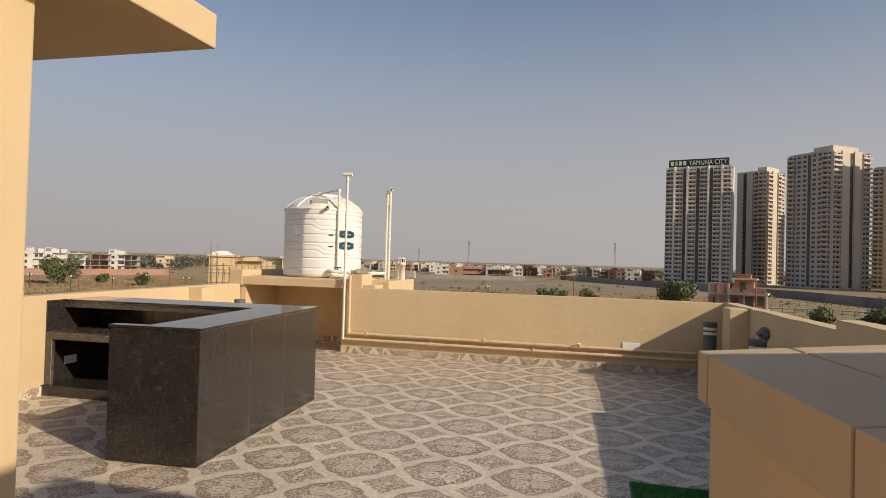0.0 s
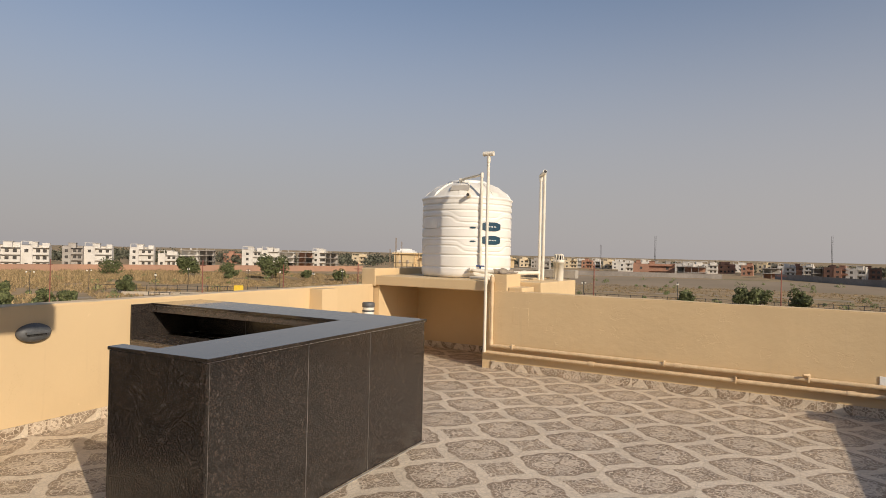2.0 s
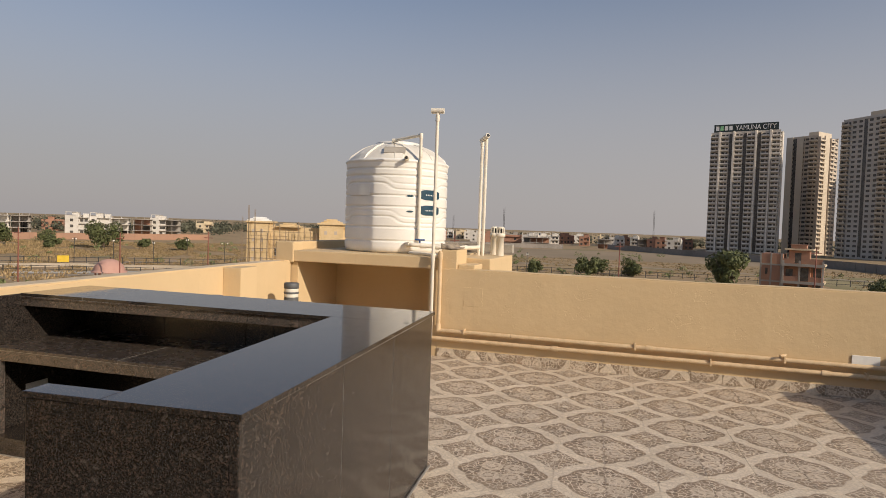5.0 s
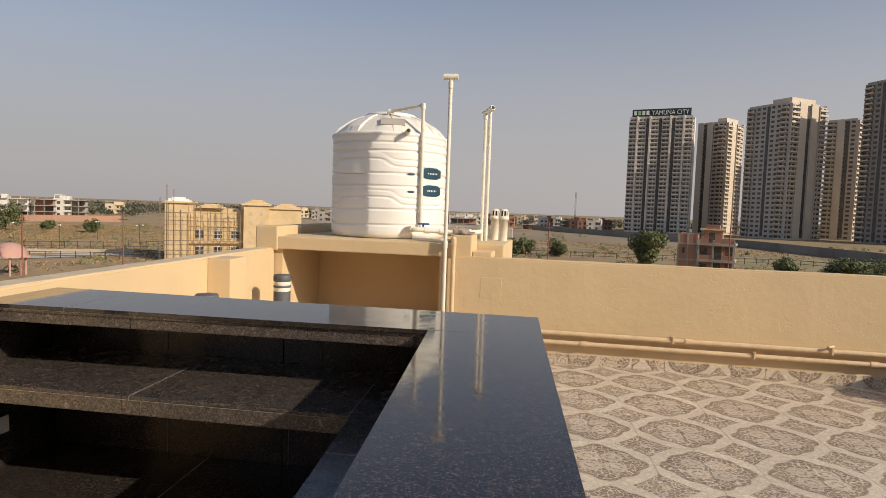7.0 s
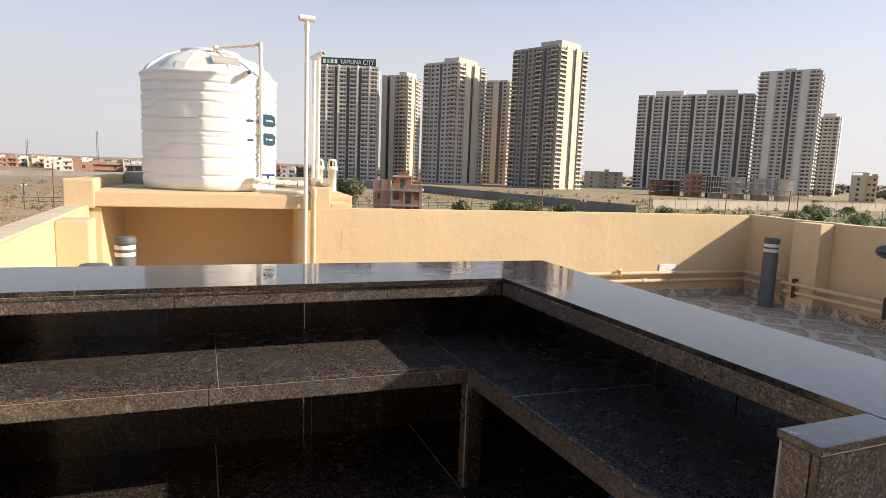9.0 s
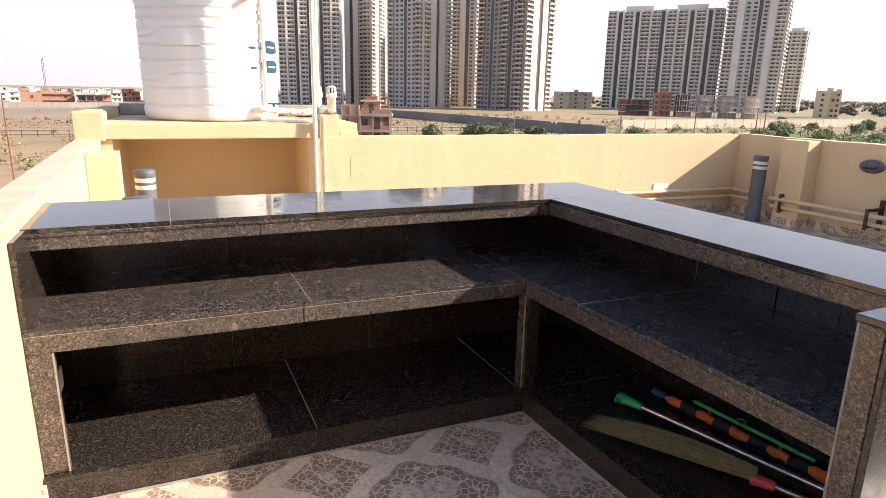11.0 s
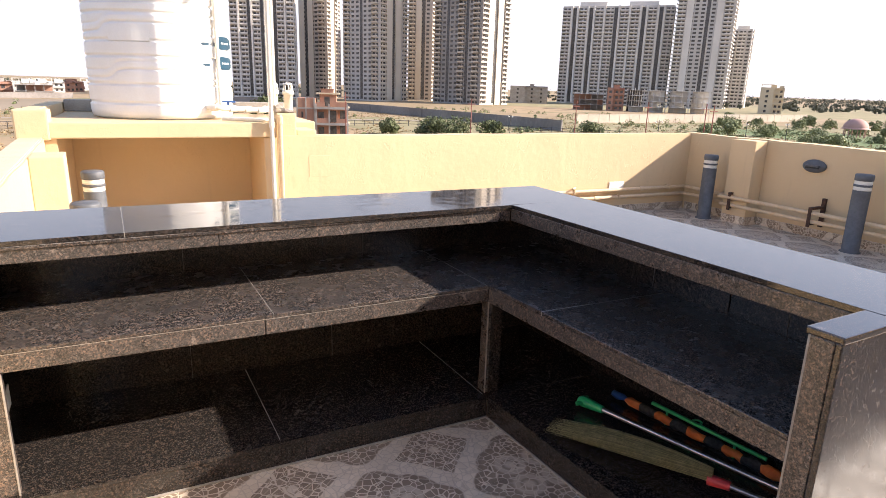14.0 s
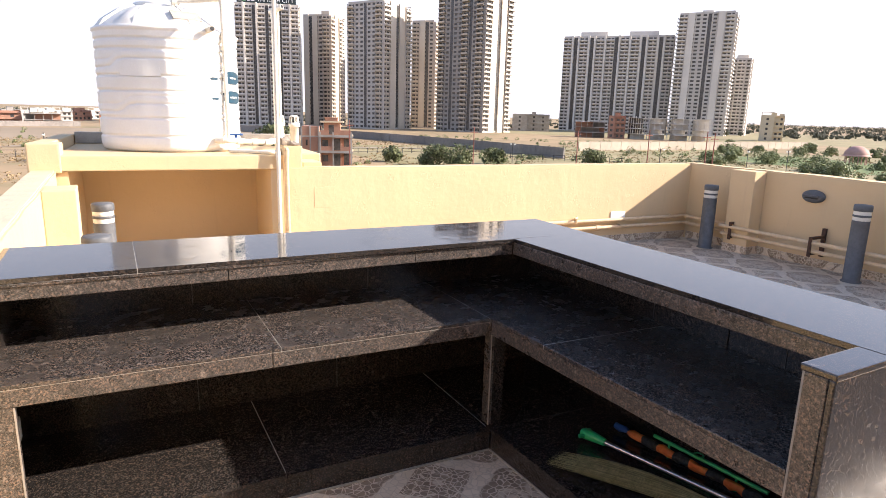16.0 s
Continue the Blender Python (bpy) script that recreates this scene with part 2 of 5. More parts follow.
    link(t, col, hv.inputs["Color"])
    link(t, hv.outputs[0], p.inputs["Base Color"])
    link(t, smooth(t, noise_at(t, 5, 4), 0.3, 0.7, 0.34, 0.55), p.inputs["Roughness"])
    bump(t, p, math_node(t, "ADD", math_node(t, "MULTIPLY", crack, -0.6), noise_at(t, 140, 2)), 0.3, 0.004)
    return m


tile_mat = tile_material("medallion_floor_tile")
skirt_mat = tile_material("skirting_tile", True)

white_plastic = plain("white_tank_plastic", (0.78, 0.76, 0.70), (0.84, 0.82, 0.77), 3, 0.38, relief=0.05)
cream_plastic = plain("dusty_cream_plastic", (0.62, 0.54, 0.40), (0.74, 0.68, 0.56), 4, 0.55, relief=0.1)
dome_plastic = plain("dusty_dome_plastic", (0.70, 0.66, 0.57), (0.79, 0.76, 0.69), 5, 0.45, relief=0.08)
pvc_mat = plain("cream_pvc_pipe", (0.72, 0.66, 0.54), (0.80, 0.75, 0.64), 7, 0.42, relief=0.05)
pvc_painted = plain("ochre_painted_pipe", (0.60, 0.43, 0.25), (0.70, 0.53, 0.33), 9, 0.6)
rust_mat = plain("rusty_bracket", (0.06, 0.035, 0.025), (0.14, 0.07, 0.04), 25, 0.8, 0.3, relief=0.5)
teal_mat = plain("teal_plaque", (0.010, 0.045, 0.075), (0.016, 0.065, 0.10), 8, 0.4)
white_paint = plain("white_paint", (0.74, 0.74, 0.71), (0.82, 0.82, 0.80), 8, 0.6)
bollard_grey = plain("grey_bollard_coating", (0.085, 0.09, 0.095), (0.12, 0.125, 0.13), 14, 0.55, relief=0.2)
bollard_lens = plain("frosted_bollard_lens", (0.72, 0.69, 0.60), (0.80, 0.78, 0.70), 10, 0.35)
dark_metal = plain("dark_metal", (0.03, 0.03, 0.03), (0.06, 0.055, 0.05), 20, 0.5, 0.6)
steel_mat = plain("brushed_steel", (0.50, 0.50, 0.50), (0.62, 0.62, 0.61), 40, 0.3, 0.9)
green_plastic = plain("green_plastic", (0.02, 0.36, 0.12), (0.03, 0.45, 0.16), 12, 0.4)
orange_cloth = plain("orange_wrap", (0.75, 0.16, 0.03), (0.85, 0.24, 0.05), 30, 0.7)
black_cloth = plain("black_wrap", (0.012, 0.012, 0.012), (0.05, 0.05, 0.05), 90, 0.8)
blue_plastic = plain("blue_plastic", (0.03, 0.09, 0.28), (0.04, 0.13, 0.36), 10, 0.4)
red_plastic = plain("red_collar", (0.55, 0.05, 0.06), (0.65, 0.08, 0.09), 10, 0.4)
straw_mat = plain("broom_grass", (0.58, 0.48, 0.22), (0.40, 0.34, 0.14), 40, 0.8, rand=0.35)
turf_mat = plain("artificial_turf", (0.02, 0.13, 0.015), (0.05, 0.22, 0.03), 60, 0.8, relief=0.8, fine=200)

# distance
ground_m, _t, _p = material("dry_fields")
_n1, _n2, _n3 = noise_at(_t, 0.012, 6, 0.6), noise_at(_t, 0.09, 6, 0.65), noise_at(_t, 1.4, 4, 0.7)
_c = mix(_t, smooth(_t, _n1, 0.42, 0.6), (0.34, 0.24, 0.13), (0.27, 0.195, 0.10))
_c = mix(_t, smooth(_t, _n2, 0.48, 0.66), _c, (0.23, 0.17, 0.085))
_c = mix(_t, smooth(_t, noise_at(_t, 0.035, 5, 0.6), 0.56, 0.70), _c, (0.17, 0.16, 0.06))
_c = mix(_t, smooth(_t, _n3, 0.45, 0.8, 0.0, 0.5), _c, (0.34, 0.25, 0.15))
link(_t, _c, _p.inputs["Base Color"])
_p.inputs["Roughness"].default_value = 0.95
road_mat = plain("dusty_road", (0.27, 0.22, 0.16), (0.35, 0.29, 0.21), 0.5, 0.9)
lawn_mat = plain("park_lawn", (0.09, 0.13, 0.035), (0.15, 0.19, 0.06), 0.4, 0.9, fine=4)
leaf_mat = plain("dull_green_leaves", (0.065, 0.08, 0.028), (0.135, 0.15, 0.055), 1.2, 0.75, relief=0, fine=9, rand=0.35)
# far leaf colour is paled to stand in for haze
far_leaf = plain("far_woods", (0.075, 0.08, 0.055), (0.12, 0.12, 0.08), 0.06, 0.9, relief=0, fine=1.5, rand=0.3)
dry_grass = plain("tall_dry_grass", (0.36, 0.255, 0.135), (0.25, 0.185, 0.085), 0.3, 0.9, relief=0, fine=4, rand=0.35)
# brighter leaf copy: sunlight through the leaves is put into the colour
park_leaf = plain("sunlit_park_leaves", (0.13, 0.155, 0.055), (0.22, 0.235, 0.10), 1.2, 0.7, relief=0, fine=9, rand=0.35)
scrub_ground = plain("olive_scrub_ground", (0.22, 0.19, 0.085), (0.30, 0.25, 0.13), 0.08, 0.95, relief=0, fine=1.2)
bark_mat = plain("bark", (0.07, 0.05, 0.035), (0.12, 0.09, 0.065), 10, 0.9)
# tower colours are lightened in place of distance haze
tower_cream = plain("tower_cream_render", (0.57, 0.49, 0.385), (0.63, 0.55, 0.44), 0.05, 0.85, relief=0, fine=0.6)
tower_grey = plain("tower_grey_render", (0.50, 0.465, 0.42), (0.57, 0.53, 0.48), 0.05, 0.85, relief=0, fine=0.6)
tower_dark = plain("tower_bare_concrete", (0.31, 0.285, 0.255), (0.40, 0.365, 0.325), 0.05, 0.9, relief=0, fine=0.6)
tower_brown = plain("tower_brown_render", (0.48, 0.41, 0.34), (0.55, 0.475, 0.395), 0.05, 0.85, relief=0, fine=0.6)
tower_pale = plain("tower_pale_slab", (0.66, 0.615, 0.55), (0.73, 0.68, 0.61), 0.05, 0.8, relief=0, fine=0.6)
# window panes, and flat dark sheets for shade in recesses and openings
window_hollow_dark = plain("dark_window_and_hollow", (0.04, 0.037, 0.035), (0.11, 0.10, 0.09), 0.7, 0.25, relief=0, fine=2)
sign_mat = plain("sign_board", (0.02, 0.035, 0.035), (0.03, 0.045, 0.045), 0.5, 0.5, relief=0)
sign_letters = plain("sign_letters", (0.75, 0.76, 0.75), (0.8, 0.8, 0.8), 1, 0.5, relief=0)
sign_green = plain("sign_green", (0.25, 0.55, 0.30), (0.30, 0.6, 0.33), 1, 0.5, relief=0)
house_white = plain("whitewashed_house", (0.54, 0.51, 0.46), (0.64, 0.61, 0.56), 0.2, 0.85, relief=0, fine=2)
house_cream = plain("cream_house", (0.56, 0.46, 0.31), (0.62, 0.52, 0.36), 0.2, 0.85, relief=0, fine=2)
house_grey = plain("bare_concrete_house", (0.30, 0.27, 0.24), (0.40, 0.37, 0.33), 0.3, 0.9, relief=0, fine=2)
brick_mat = plain("raw_brick", (0.40, 0.215, 0.14), (0.32, 0.18, 0.125), 0.6, 0.9, relief=0, fine=5)
wall_brick = plain("brick_boundary", (0.40, 0.235, 0.15), (0.33, 0.20, 0.14), 0.1, 0.9, relief=0, fine=2)
wall_pale = plain("pale_boundary_wall", (0.42, 0.36, 0.28), (0.50, 0.43, 0.34), 0.08, 0.9, relief=0, fine=1)
wall_grey = plain("grey_boundary_wall", (0.20, 0.18, 0.16), (0.30, 0.27, 0.24), 0.05, 0.9, relief=0, fine=1)
pole_red = plain("rusty_red_pole", (0.20, 0.07, 0.05), (0.27, 0.10, 0.07), 3, 0.7, relief=0)
pole_dark = plain("dark_lamp_post", (0.035, 0.035, 0.035), (0.06, 0.055, 0.05), 3, 0.6, relief=0)
yellow_stone = plain("yellow_sandstone", (0.58, 0.43, 0.23), (0.66, 0.50, 0.29), 0.5, 0.85, relief=0, fine=3)
pink_dome = plain("pink_stone", (0.45, 0.26, 0.21), (0.52, 0.31, 0.25), 0.5, 0.8, relief=0)
bamboo_mat = plain("scaffold_poles", (0.20, 0.15, 0.10), (0.28, 0.21, 0.14), 2, 0.8, relief=0)


# ---- mesh helpers ----
def box(bm, x0, x1, y0, y1, z0, z1, bevel=0.0, m=None):
    r = bmesh.ops.create_cube(bm, size=1)["verts"]
    for v in r:
        v.co = Vector(((x0 + x1) / 2 + v.co.x * (x1 - x0), (y0 + y1) / 2 + v.co.y * (y1 - y0), (z0 + z1) / 2 + v.co.z * (z1 - z0)))
    if bevel:
        es = list({e for v in r for e in v.link_edges})
        r = [v for v in bmesh.ops.bevel(bm, geom=es, offset=bevel, segments=2, affect="EDGES", profile=0.6)["verts"]]
    if m is not None:
        bmesh.ops.transform(bm, matrix=m, verts=list(set(r)))
    return r


def cuboids(name, boxes, m=None):
    """Many plain boxes as one light mesh."""
    vs, fs = [], []
    for x0, x1, y0, y1, z0, z1 in boxes:
        i = len(vs)
        pts = [(x, y, z) for z in (z0, z1) for x, y in ((x0, y0), (x1, y0), (x1, y1), (x0, y1))]
        vs += [tuple(m @ Vector(p)) for p in pts] if m is not None else pts
        fs += [tuple(i + k for k in f) for f in ((0, 3, 2, 1), (4, 5, 6, 7), (0, 1, 5, 4), (1, 2, 6, 5), (2, 3, 7, 6), (3, 0, 4, 7))]
    me = bpy.data.meshes.new(name)
    me.from_pydata(vs, [], fs)
    return me


def lathe(bm, profile, seg=48, at=(0, 0, 0), cap=True, shape=None):
    rings = []
    for r, z in profile:
        ring = []
        for k in range(seg):
            a = 2 * math.pi * k / seg
            rk = r + (shape(a, z) if shape else 0)
            ring.append(bm.verts.new((at[0] + rk * math.cos(a), at[1] + rk * math.sin(a), at[2] + z)))
        rings.append(ring)
    for a, b in zip(rings, rings[1:]):
        for k in range(seg):
            f = bm.faces.new((a[k], a[(k + 1) % seg], b[(k + 1) % seg], b[k]))
            f.smooth = True
    if cap:
        bm.faces.new([bm.verts.new(v.co) for v in reversed(rings[0])])
        bm.faces.new([bm.verts.new(v.co) for v in rings[-1]])


def tube(bm, points, r, seg=14, cap=True, taper=None):
    """A round bar through the points, with mitred corners."""
    src = [Vector(p) for p in points]
    ws = list(taper) if taper else [1] * len(src)
    pts, wide = [], []
    for i, p in enumerate(src):
        if i and not taper and (p - src[i - 1]).length > 6 * r:
            d = (p - src[i - 1]).normalized() * 1.5 * r
            pts += [src[i - 1] + d, p - d]
            wide += [1, 1]
        pts.append(p)
        wide.append(ws[i])
    rings, u = [], None
    for i, p in enumerate(pts):
        d0 = (pts[i] - pts[i - 1]).normalized() if i else (pts[1] - pts[0]).normalized()
        d1 = (pts[i + 1] - pts[i]).normalized() if i < len(pts) - 1 else d0
        d = (d0 + d1).normalized()
        if u is None:
            u = d0.orthogonal().normalized()
        u = (u - d0 * u.dot(d0)).normalized()
        s = d0.cross(u)
        den, ring = d0.dot(d), []
        for k in range(seg):
            a = 2 * math.pi * k / seg
            q = (u * math.cos(a) + s * math.sin(a)) * r * wide[i]
            ring.append(bm.verts.new(p + (q - d0 * (q.dot(d) / den) if den > 0.2 else q)))
        u = (u - d1 * (u.dot(d) / d1.dot(d))) if d1.dot(d) > 0.2 else u
        rings.append(ring)
    made = []
    for a, b in zip(rings, rings[1:]):
        for k in range(seg):
            f = bm.faces.new((a[k], a[(k + 1) % seg], b[(k + 1) % seg], b[k]))
            f.smooth = True
            made.append(f)
    if cap:
        for ring in (rings[0], rings[-1]):
            made.append(bm.faces.new([bm.verts.new(v.co) for v in ring]))
    bmesh.ops.recalc_face_normals(bm, faces=made)


def mesh_of(name, bm, mat):
    me = bpy.data.meshes.new(name)
    bm.to_mesh(me)
    bm.free()
    me.materials.append(mat)
    return me


def part(name, bm, mat, parent=None, label="", kind=""):
    me = bm if isinstance(bm, bpy.types.Mesh) else mesh_of(name, bm, mat)
    if isinstance(bm, bpy.types.Mesh) and not me.materials:
        me.materials.append(mat)
    ob = new(name, me)
    ob.parent = parent
    return tagged(ob, label, "", "", kind)


def thing(name, label, category, at=(0, 0, 0), turn=0.0, group="", kind=""):
    ob = new(name)
    ob.empty_display_size = 0.1
    ob.matrix_basis = pose(at[0], at[1], at[2], 0, 0, turn)
    return tagged(ob, label, category, group, kind)


def structure(name, boxes, mat, label="", bevel=0.0):
    bm = bmesh.new()
    for b in boxes:
        box(bm, *b, bevel=bevel)
    return tagged(part(name, bm, mat), label, "", "", "structure")


# ---- terrace: walls and floor ----
GROUND = -10.0
WX, EX, NY, SY = -5.035, 2.44, 9.84, -4.0      # inner faces of the parapets
TOP, THICK = 1.045, 0.2


def about(x, y, degrees):
    return Matrix.Translation((x, y, 0)) @ Matrix.Rotation(radians(degrees), 4, "Z") @ Matrix.Translation((-x, -y, 0))


# the side walls are not quite square to the far wall
M_W, M_E = about(WX, 5.8, 3.6), about(EX, 8.06, 3.2)


def skew(ob, m):
    ob.matrix_basis = m @ ob.matrix_basis
    return ob


structure("terrace_slab", [(WX - 0.45, EX + 0.9, SY - THICK, 12.0, -0.25, -0.0025)], joint_mat, "grouted concrete terrace slab under the tiles")
structure("building_below", [(WX - 0.43, EX + 0.88, SY - THICK + 0.02, 11.95, GROUND, -0.25)], wall_paint, "ochre painted house walls below the terrace")


def wavy_wall(name, x0, x1, y0, y1, z0, z1, label, step=0.12):
    """A rendered parapet whose faces and top edge are slightly uneven."""
    bm = bmesh.new()
    box(bm, x0, x1, y0, y1, z0, z1)
    long_axis = 0 if x1 - x0 > y1 - y0 else 1
    n = max(2, int(max(x1 - x0, y1 - y0) / step))
    lo, hi = (x0, x1) if long_axis == 0 else (y0, y1)
    for k in range(1, n):
        c = [0, 0, 0]
        c[long_axis] = lo + (hi - lo) * k / n
        no = [0, 0, 0]
        no[long_axis] = 1
        bmesh.ops.bisect_plane(bm, geom=bm.verts[:] + bm.edges[:] + bm.faces[:], plane_co=c, plane_no=no)
    top_edges = [e for e in bm.edges if all(abs(v.co.z - z1) < 1e-4 for v in e.verts) and abs(e.verts[0].co[1 - long_axis] - e.verts[1].co[1 - long_axis]) < 1e-4]
    bmesh.ops.bevel(bm, geom=top_edges, offset=0.012, segments=2, affect="EDGES")
    for v in bm.verts:
        if v.co.z > z1 - 0.05:
            v.co.z += 0.007 * noise.noise(v.co * 2.1) + 0.004 * noise.noise(v.co * 9.0)
            v.co[1 - long_axis] += 0.005 * noise.noise(v.co * 3.3 + Vector((5, 5, 5)))
    return tagged(part(name, bm, wall_paint), label, "", "", "structure")


wavy_wall("wall_north", -3.29, EX - 0.1, NY, NY + THICK, 0, TOP, "ochre painted parapet wall with rough render")
skew(wavy_wall("wall_west", WX - THICK, WX, SY, NY + 0.005, 0, TOP, "sunlit ochre parapet wall with a cement top"), M_W)
skew(wavy_wall("wall_east", EX, EX + THICK, 6.3, NY + 0.12, 0, TOP + 0.005, "shaded ochre parapet wall"), M_E)
skew(wavy_wall("wall_east_south", EX, EX + THICK, SY, 6.297, 0, TOP + 0.09, "higher stretch of the ochre parapet wall"), M_E)
wavy_wall("wall_south", WX + 0.2, EX + 0.9, SY - THICK, SY, 0, TOP, "ochre parapet wall behind the stair block")
skew(structure("pilaster_east", [(EX - 0.22, EX - 0.002, 8.69, 9.03, 0, TOP - 0.004)], wall_paint, "ochre pier on the parapet wall", 0.008), M_E)
skew(structure("pilaster_west", [(WX + 0.002, WX + 0.21, 8.36, 8.68, 0, TOP - 0.006)], wall_paint, "ochre pier on the sunlit parapet wall", 0.008), M_W)
skew(structure("wall_top_west", [(WX - THICK + 0.016, WX - 0.016, SY, 9.6, TOP - 0.004, TOP + 0.006)], cement_warm, "rough cement topping of the parapet", 0.004), M_W)

tagged(part("plaster_patch", (lambda q: (box(q, -2.98, -2.76, NY - 0.002, NY + 0.01, 0.62, 0.84, 0.0015), q)[1])(bmesh.new()), wall_paint), "squarish plaster patch painted like the wall", "", "", "structure")

# tank loft: slab over a recess, with upstands
structure("recess_wall", [(-5.6, -3.1, 10.95, 11.15, -0.2, 1.03), (-5.36, -5.20, NY + 0.022, 10.948, -0.2, 1.03), (-3.42, -3.292, NY + 0.21, 10.948, -0.2, 1.03), (-3.42, -3.292, NY + 0.002, NY + 0.208, -0.2, 1.03)], wall_paint, "brown-shaded ochre walls of the recess")
structure("loft_slab", [(-5.32, -3.29, NY - 0.02, 11.95, 1.035, 1.175)], wall_paint, "ochre slab that carries the water tank", 0.012)
structure("loft_upstand", [(-5.50, -5.24, NY - 0.03, NY + 0.20, 1.02, 1.285), (-5.50, -5.34, NY + 0.205, 11.95, 1.02, 1.28)], wall_paint, "ochre upstand at the end of the loft slab", 0.015)
structure("loft_kerb", [(-5.33, -2.8, 11.80, 11.95, 1.178, 1.31)], cement_mat, "bare grey kerb behind the tank", 0.01)
structure("loft_pier", [(-3.288, -3.09, NY + 0.03, 10.32, 1.03, 1.27), (-3.085, -2.88, NY + 0.06, 10.30, 1.03, 1.10), (-3.286, -2.79, 10.33, 11.78, 0.9, 1.16)], wall_paint, "ochre masonry block beside the tank", 0.014)

bm = bmesh.new()
box(bm, -3.30, -3.10, NY + 0.03, 10.25, 1.272, 1.33, 0.02)
bmesh.ops.subdivide_edges(bm, edges=bm.edges[:], cuts=3, use_grid_fill=True)
for v in bm.verts:
    if v.co.z > 1.285:
        v.co.z = 1.275 + max(0, 0.075 * (0.6 + noise.noise(v.co * 9)) * (1 if v.co.x < -3.18 else 0.35))
    v.co += Vector((noise.noise(v.co * 14), noise.noise(v.co * 14 + Vector((3, 3, 3))), 0)) * 0.016
part_ob = part("concrete_rubble", bm, rubble_mat)
tagged(part_ob, "lump of broken raw concrete on the masonry block", "rubble")

# stair block with its canopy, behind the first steps of the walk
structure("stair_block", [(WX + 0.35, -1.85, SY, 2.714, 0, 2.7495)], wall_paint, "ochre wall of the stair block", 0.01)
structure("canopy", [(WX - 0.1, -1.62, SY, 3.70, 2.75, 2.955)], wall_paint, "ochre concrete canopy of the stair block", 0.01)

# low shaft wall with a tiled coping
M_S = about(0.99, 3.155, 7.0)
shaft = skew(structure("shaft_wall", [(1.03, EX - 0.05, 0.2, 3.115, 0, 1.018)], wall_paint, "ochre shaft wall under a coping"), M_S)
# out of view, added so that its shadow covers the shaft coping
structure("east_block", [(2.35, 5.2, SY, 1.75, 0, 3.0)], wall_paint, "unseen ochre block added to shade the shaft coping", 0.01)
cop = thing("shaft_coping", "smooth beige coping panels with dark joints on a shaft wall", "coping", (0, 0, 0), 0, kind="structure")
skew(cop, M_S)
def tilted(bm):
    """The coping rises a little away from its free edge."""
    for v in bm.verts:
        v.co.z += 0.08 * (v.co.x - 0.99)
    return bm


bm = bmesh.new()
box(bm, 1.0, EX - 0.066, 0.21, 3.146, 1.026, 1.201)
part("core", tilted(bm), black_cloth, cop, "dark joint filling")
ys, xs = [3.155, 3.03, 2.02, 1.0, 0.2], [0.99, 1.33, 1.88, EX - 0.06]
for j in range(len(ys) - 1):
    for i in range(len(xs) - 1):
        bm = bmesh.new()
        box(bm, xs[i] + (0.007 if i else 0), xs[i + 1] - 0.007, ys[j + 1] + 0.007, ys[j] - (0.007 if j else 0), 1.02 if i == 0 or j == 0 else 1.17, 1.21, 0.005)
        part("coping_panel", tilted(bm), coping_paint, cop)

bm = bmesh.new()
box(bm, 0.85, EX + 0.1, 3.45, 5.10, 0.0, 0.012)
rng = random.Random(4)
for k in range(5000):
    x, y = rng.uniform(0.86, 1.5), rng.uniform(4.5, 5.09)
    a, h = rng.uniform(0, 6.28), rng.uniform(0.012, 0.028)
    dx, dy = math.cos(a) * 0.002, math.sin(a) * 0.002
    lean = Vector((rng.uniform(-1, 1), rng.uniform(-1, 1), 0)) * 0.008
    bm.faces.new([bm.verts.new((x - dx, y - dy, 0.012)), bm.verts.new((x + dx, y + dy, 0.012)), bm.verts.new(Vector((x, y, 0.012 + h)) + lean)])
tagged(part("turf_mat", bm, turf_mat), "bright green artificial turf mat on the tiles", "turf mat")

# ---- bar counter of dark granite ----
# local frame: origin at the outer corner, x along the long arm, y along the short arm
counter = thing("bar_counter", "L-shaped dark granite bar counter with open shelves", "counter", (-2.315, 6.632, 0), 3.6)
LONG, LEG, D_TOP, D_SHELF, D_BASE, H = 2.765, 2.240, 0.49, 0.765, 0.797, 1.0


def taper(bm):
    """The short arm grows a little shallower towards its end, the long arm a little deeper."""
    for v in bm.verts:
        x, y = v.co.x, v.co.y
        if y < -D_BASE and x < -0.4:
            v.co.x += 0.057 * (-D_SHELF - y) / 1.5
        if y < -0.6 and x > -0.3:
            v.co.x += 0.02 * (-0.6 - y) / 1.65
        if y < -2.0:
            v.co.y += 0.045 * x / 0.7
        if x < -D_SHELF and y < -0.3:
            v.co.y -= (0.086 if y > -0.56 else 0.037) * (-D_SHELF - x) / 1.99
        v.co.y += 0.137 * max(0.0, -x - 0.1) / 2.6


def slab(name, x0, x1, y0, y1, z0, z1, mat, label="", bevel=0.004):
    bm = bmesh.new()
    box(bm, x0, x1, y0, y1, z0, z1, bevel)
    taper(bm)
    return part(name, bm, mat, counter, label)


G = 0.0015
# outer cladding
slab("back_panel", -LONG, -1.34, -0.05, -0.004, 0.002, 0.978, granite_side)
slab("back_panel", -1.34 + 2 * G, -0.05, -0.05, -0.004, 0.002, 0.978, granite_side)
for a, b in ((-LEG + 0.02, -1.462), (-1.458, -0.792), (-0.788, -0.004)):
    slab("front_panel", -0.05, -0.004, a, b, 0.006, 0.978, granite_side)
slab("end_panel", -D_SHELF, -0.03, -LEG, -LEG + 0.019, 0.004, 0.978, granite_side)
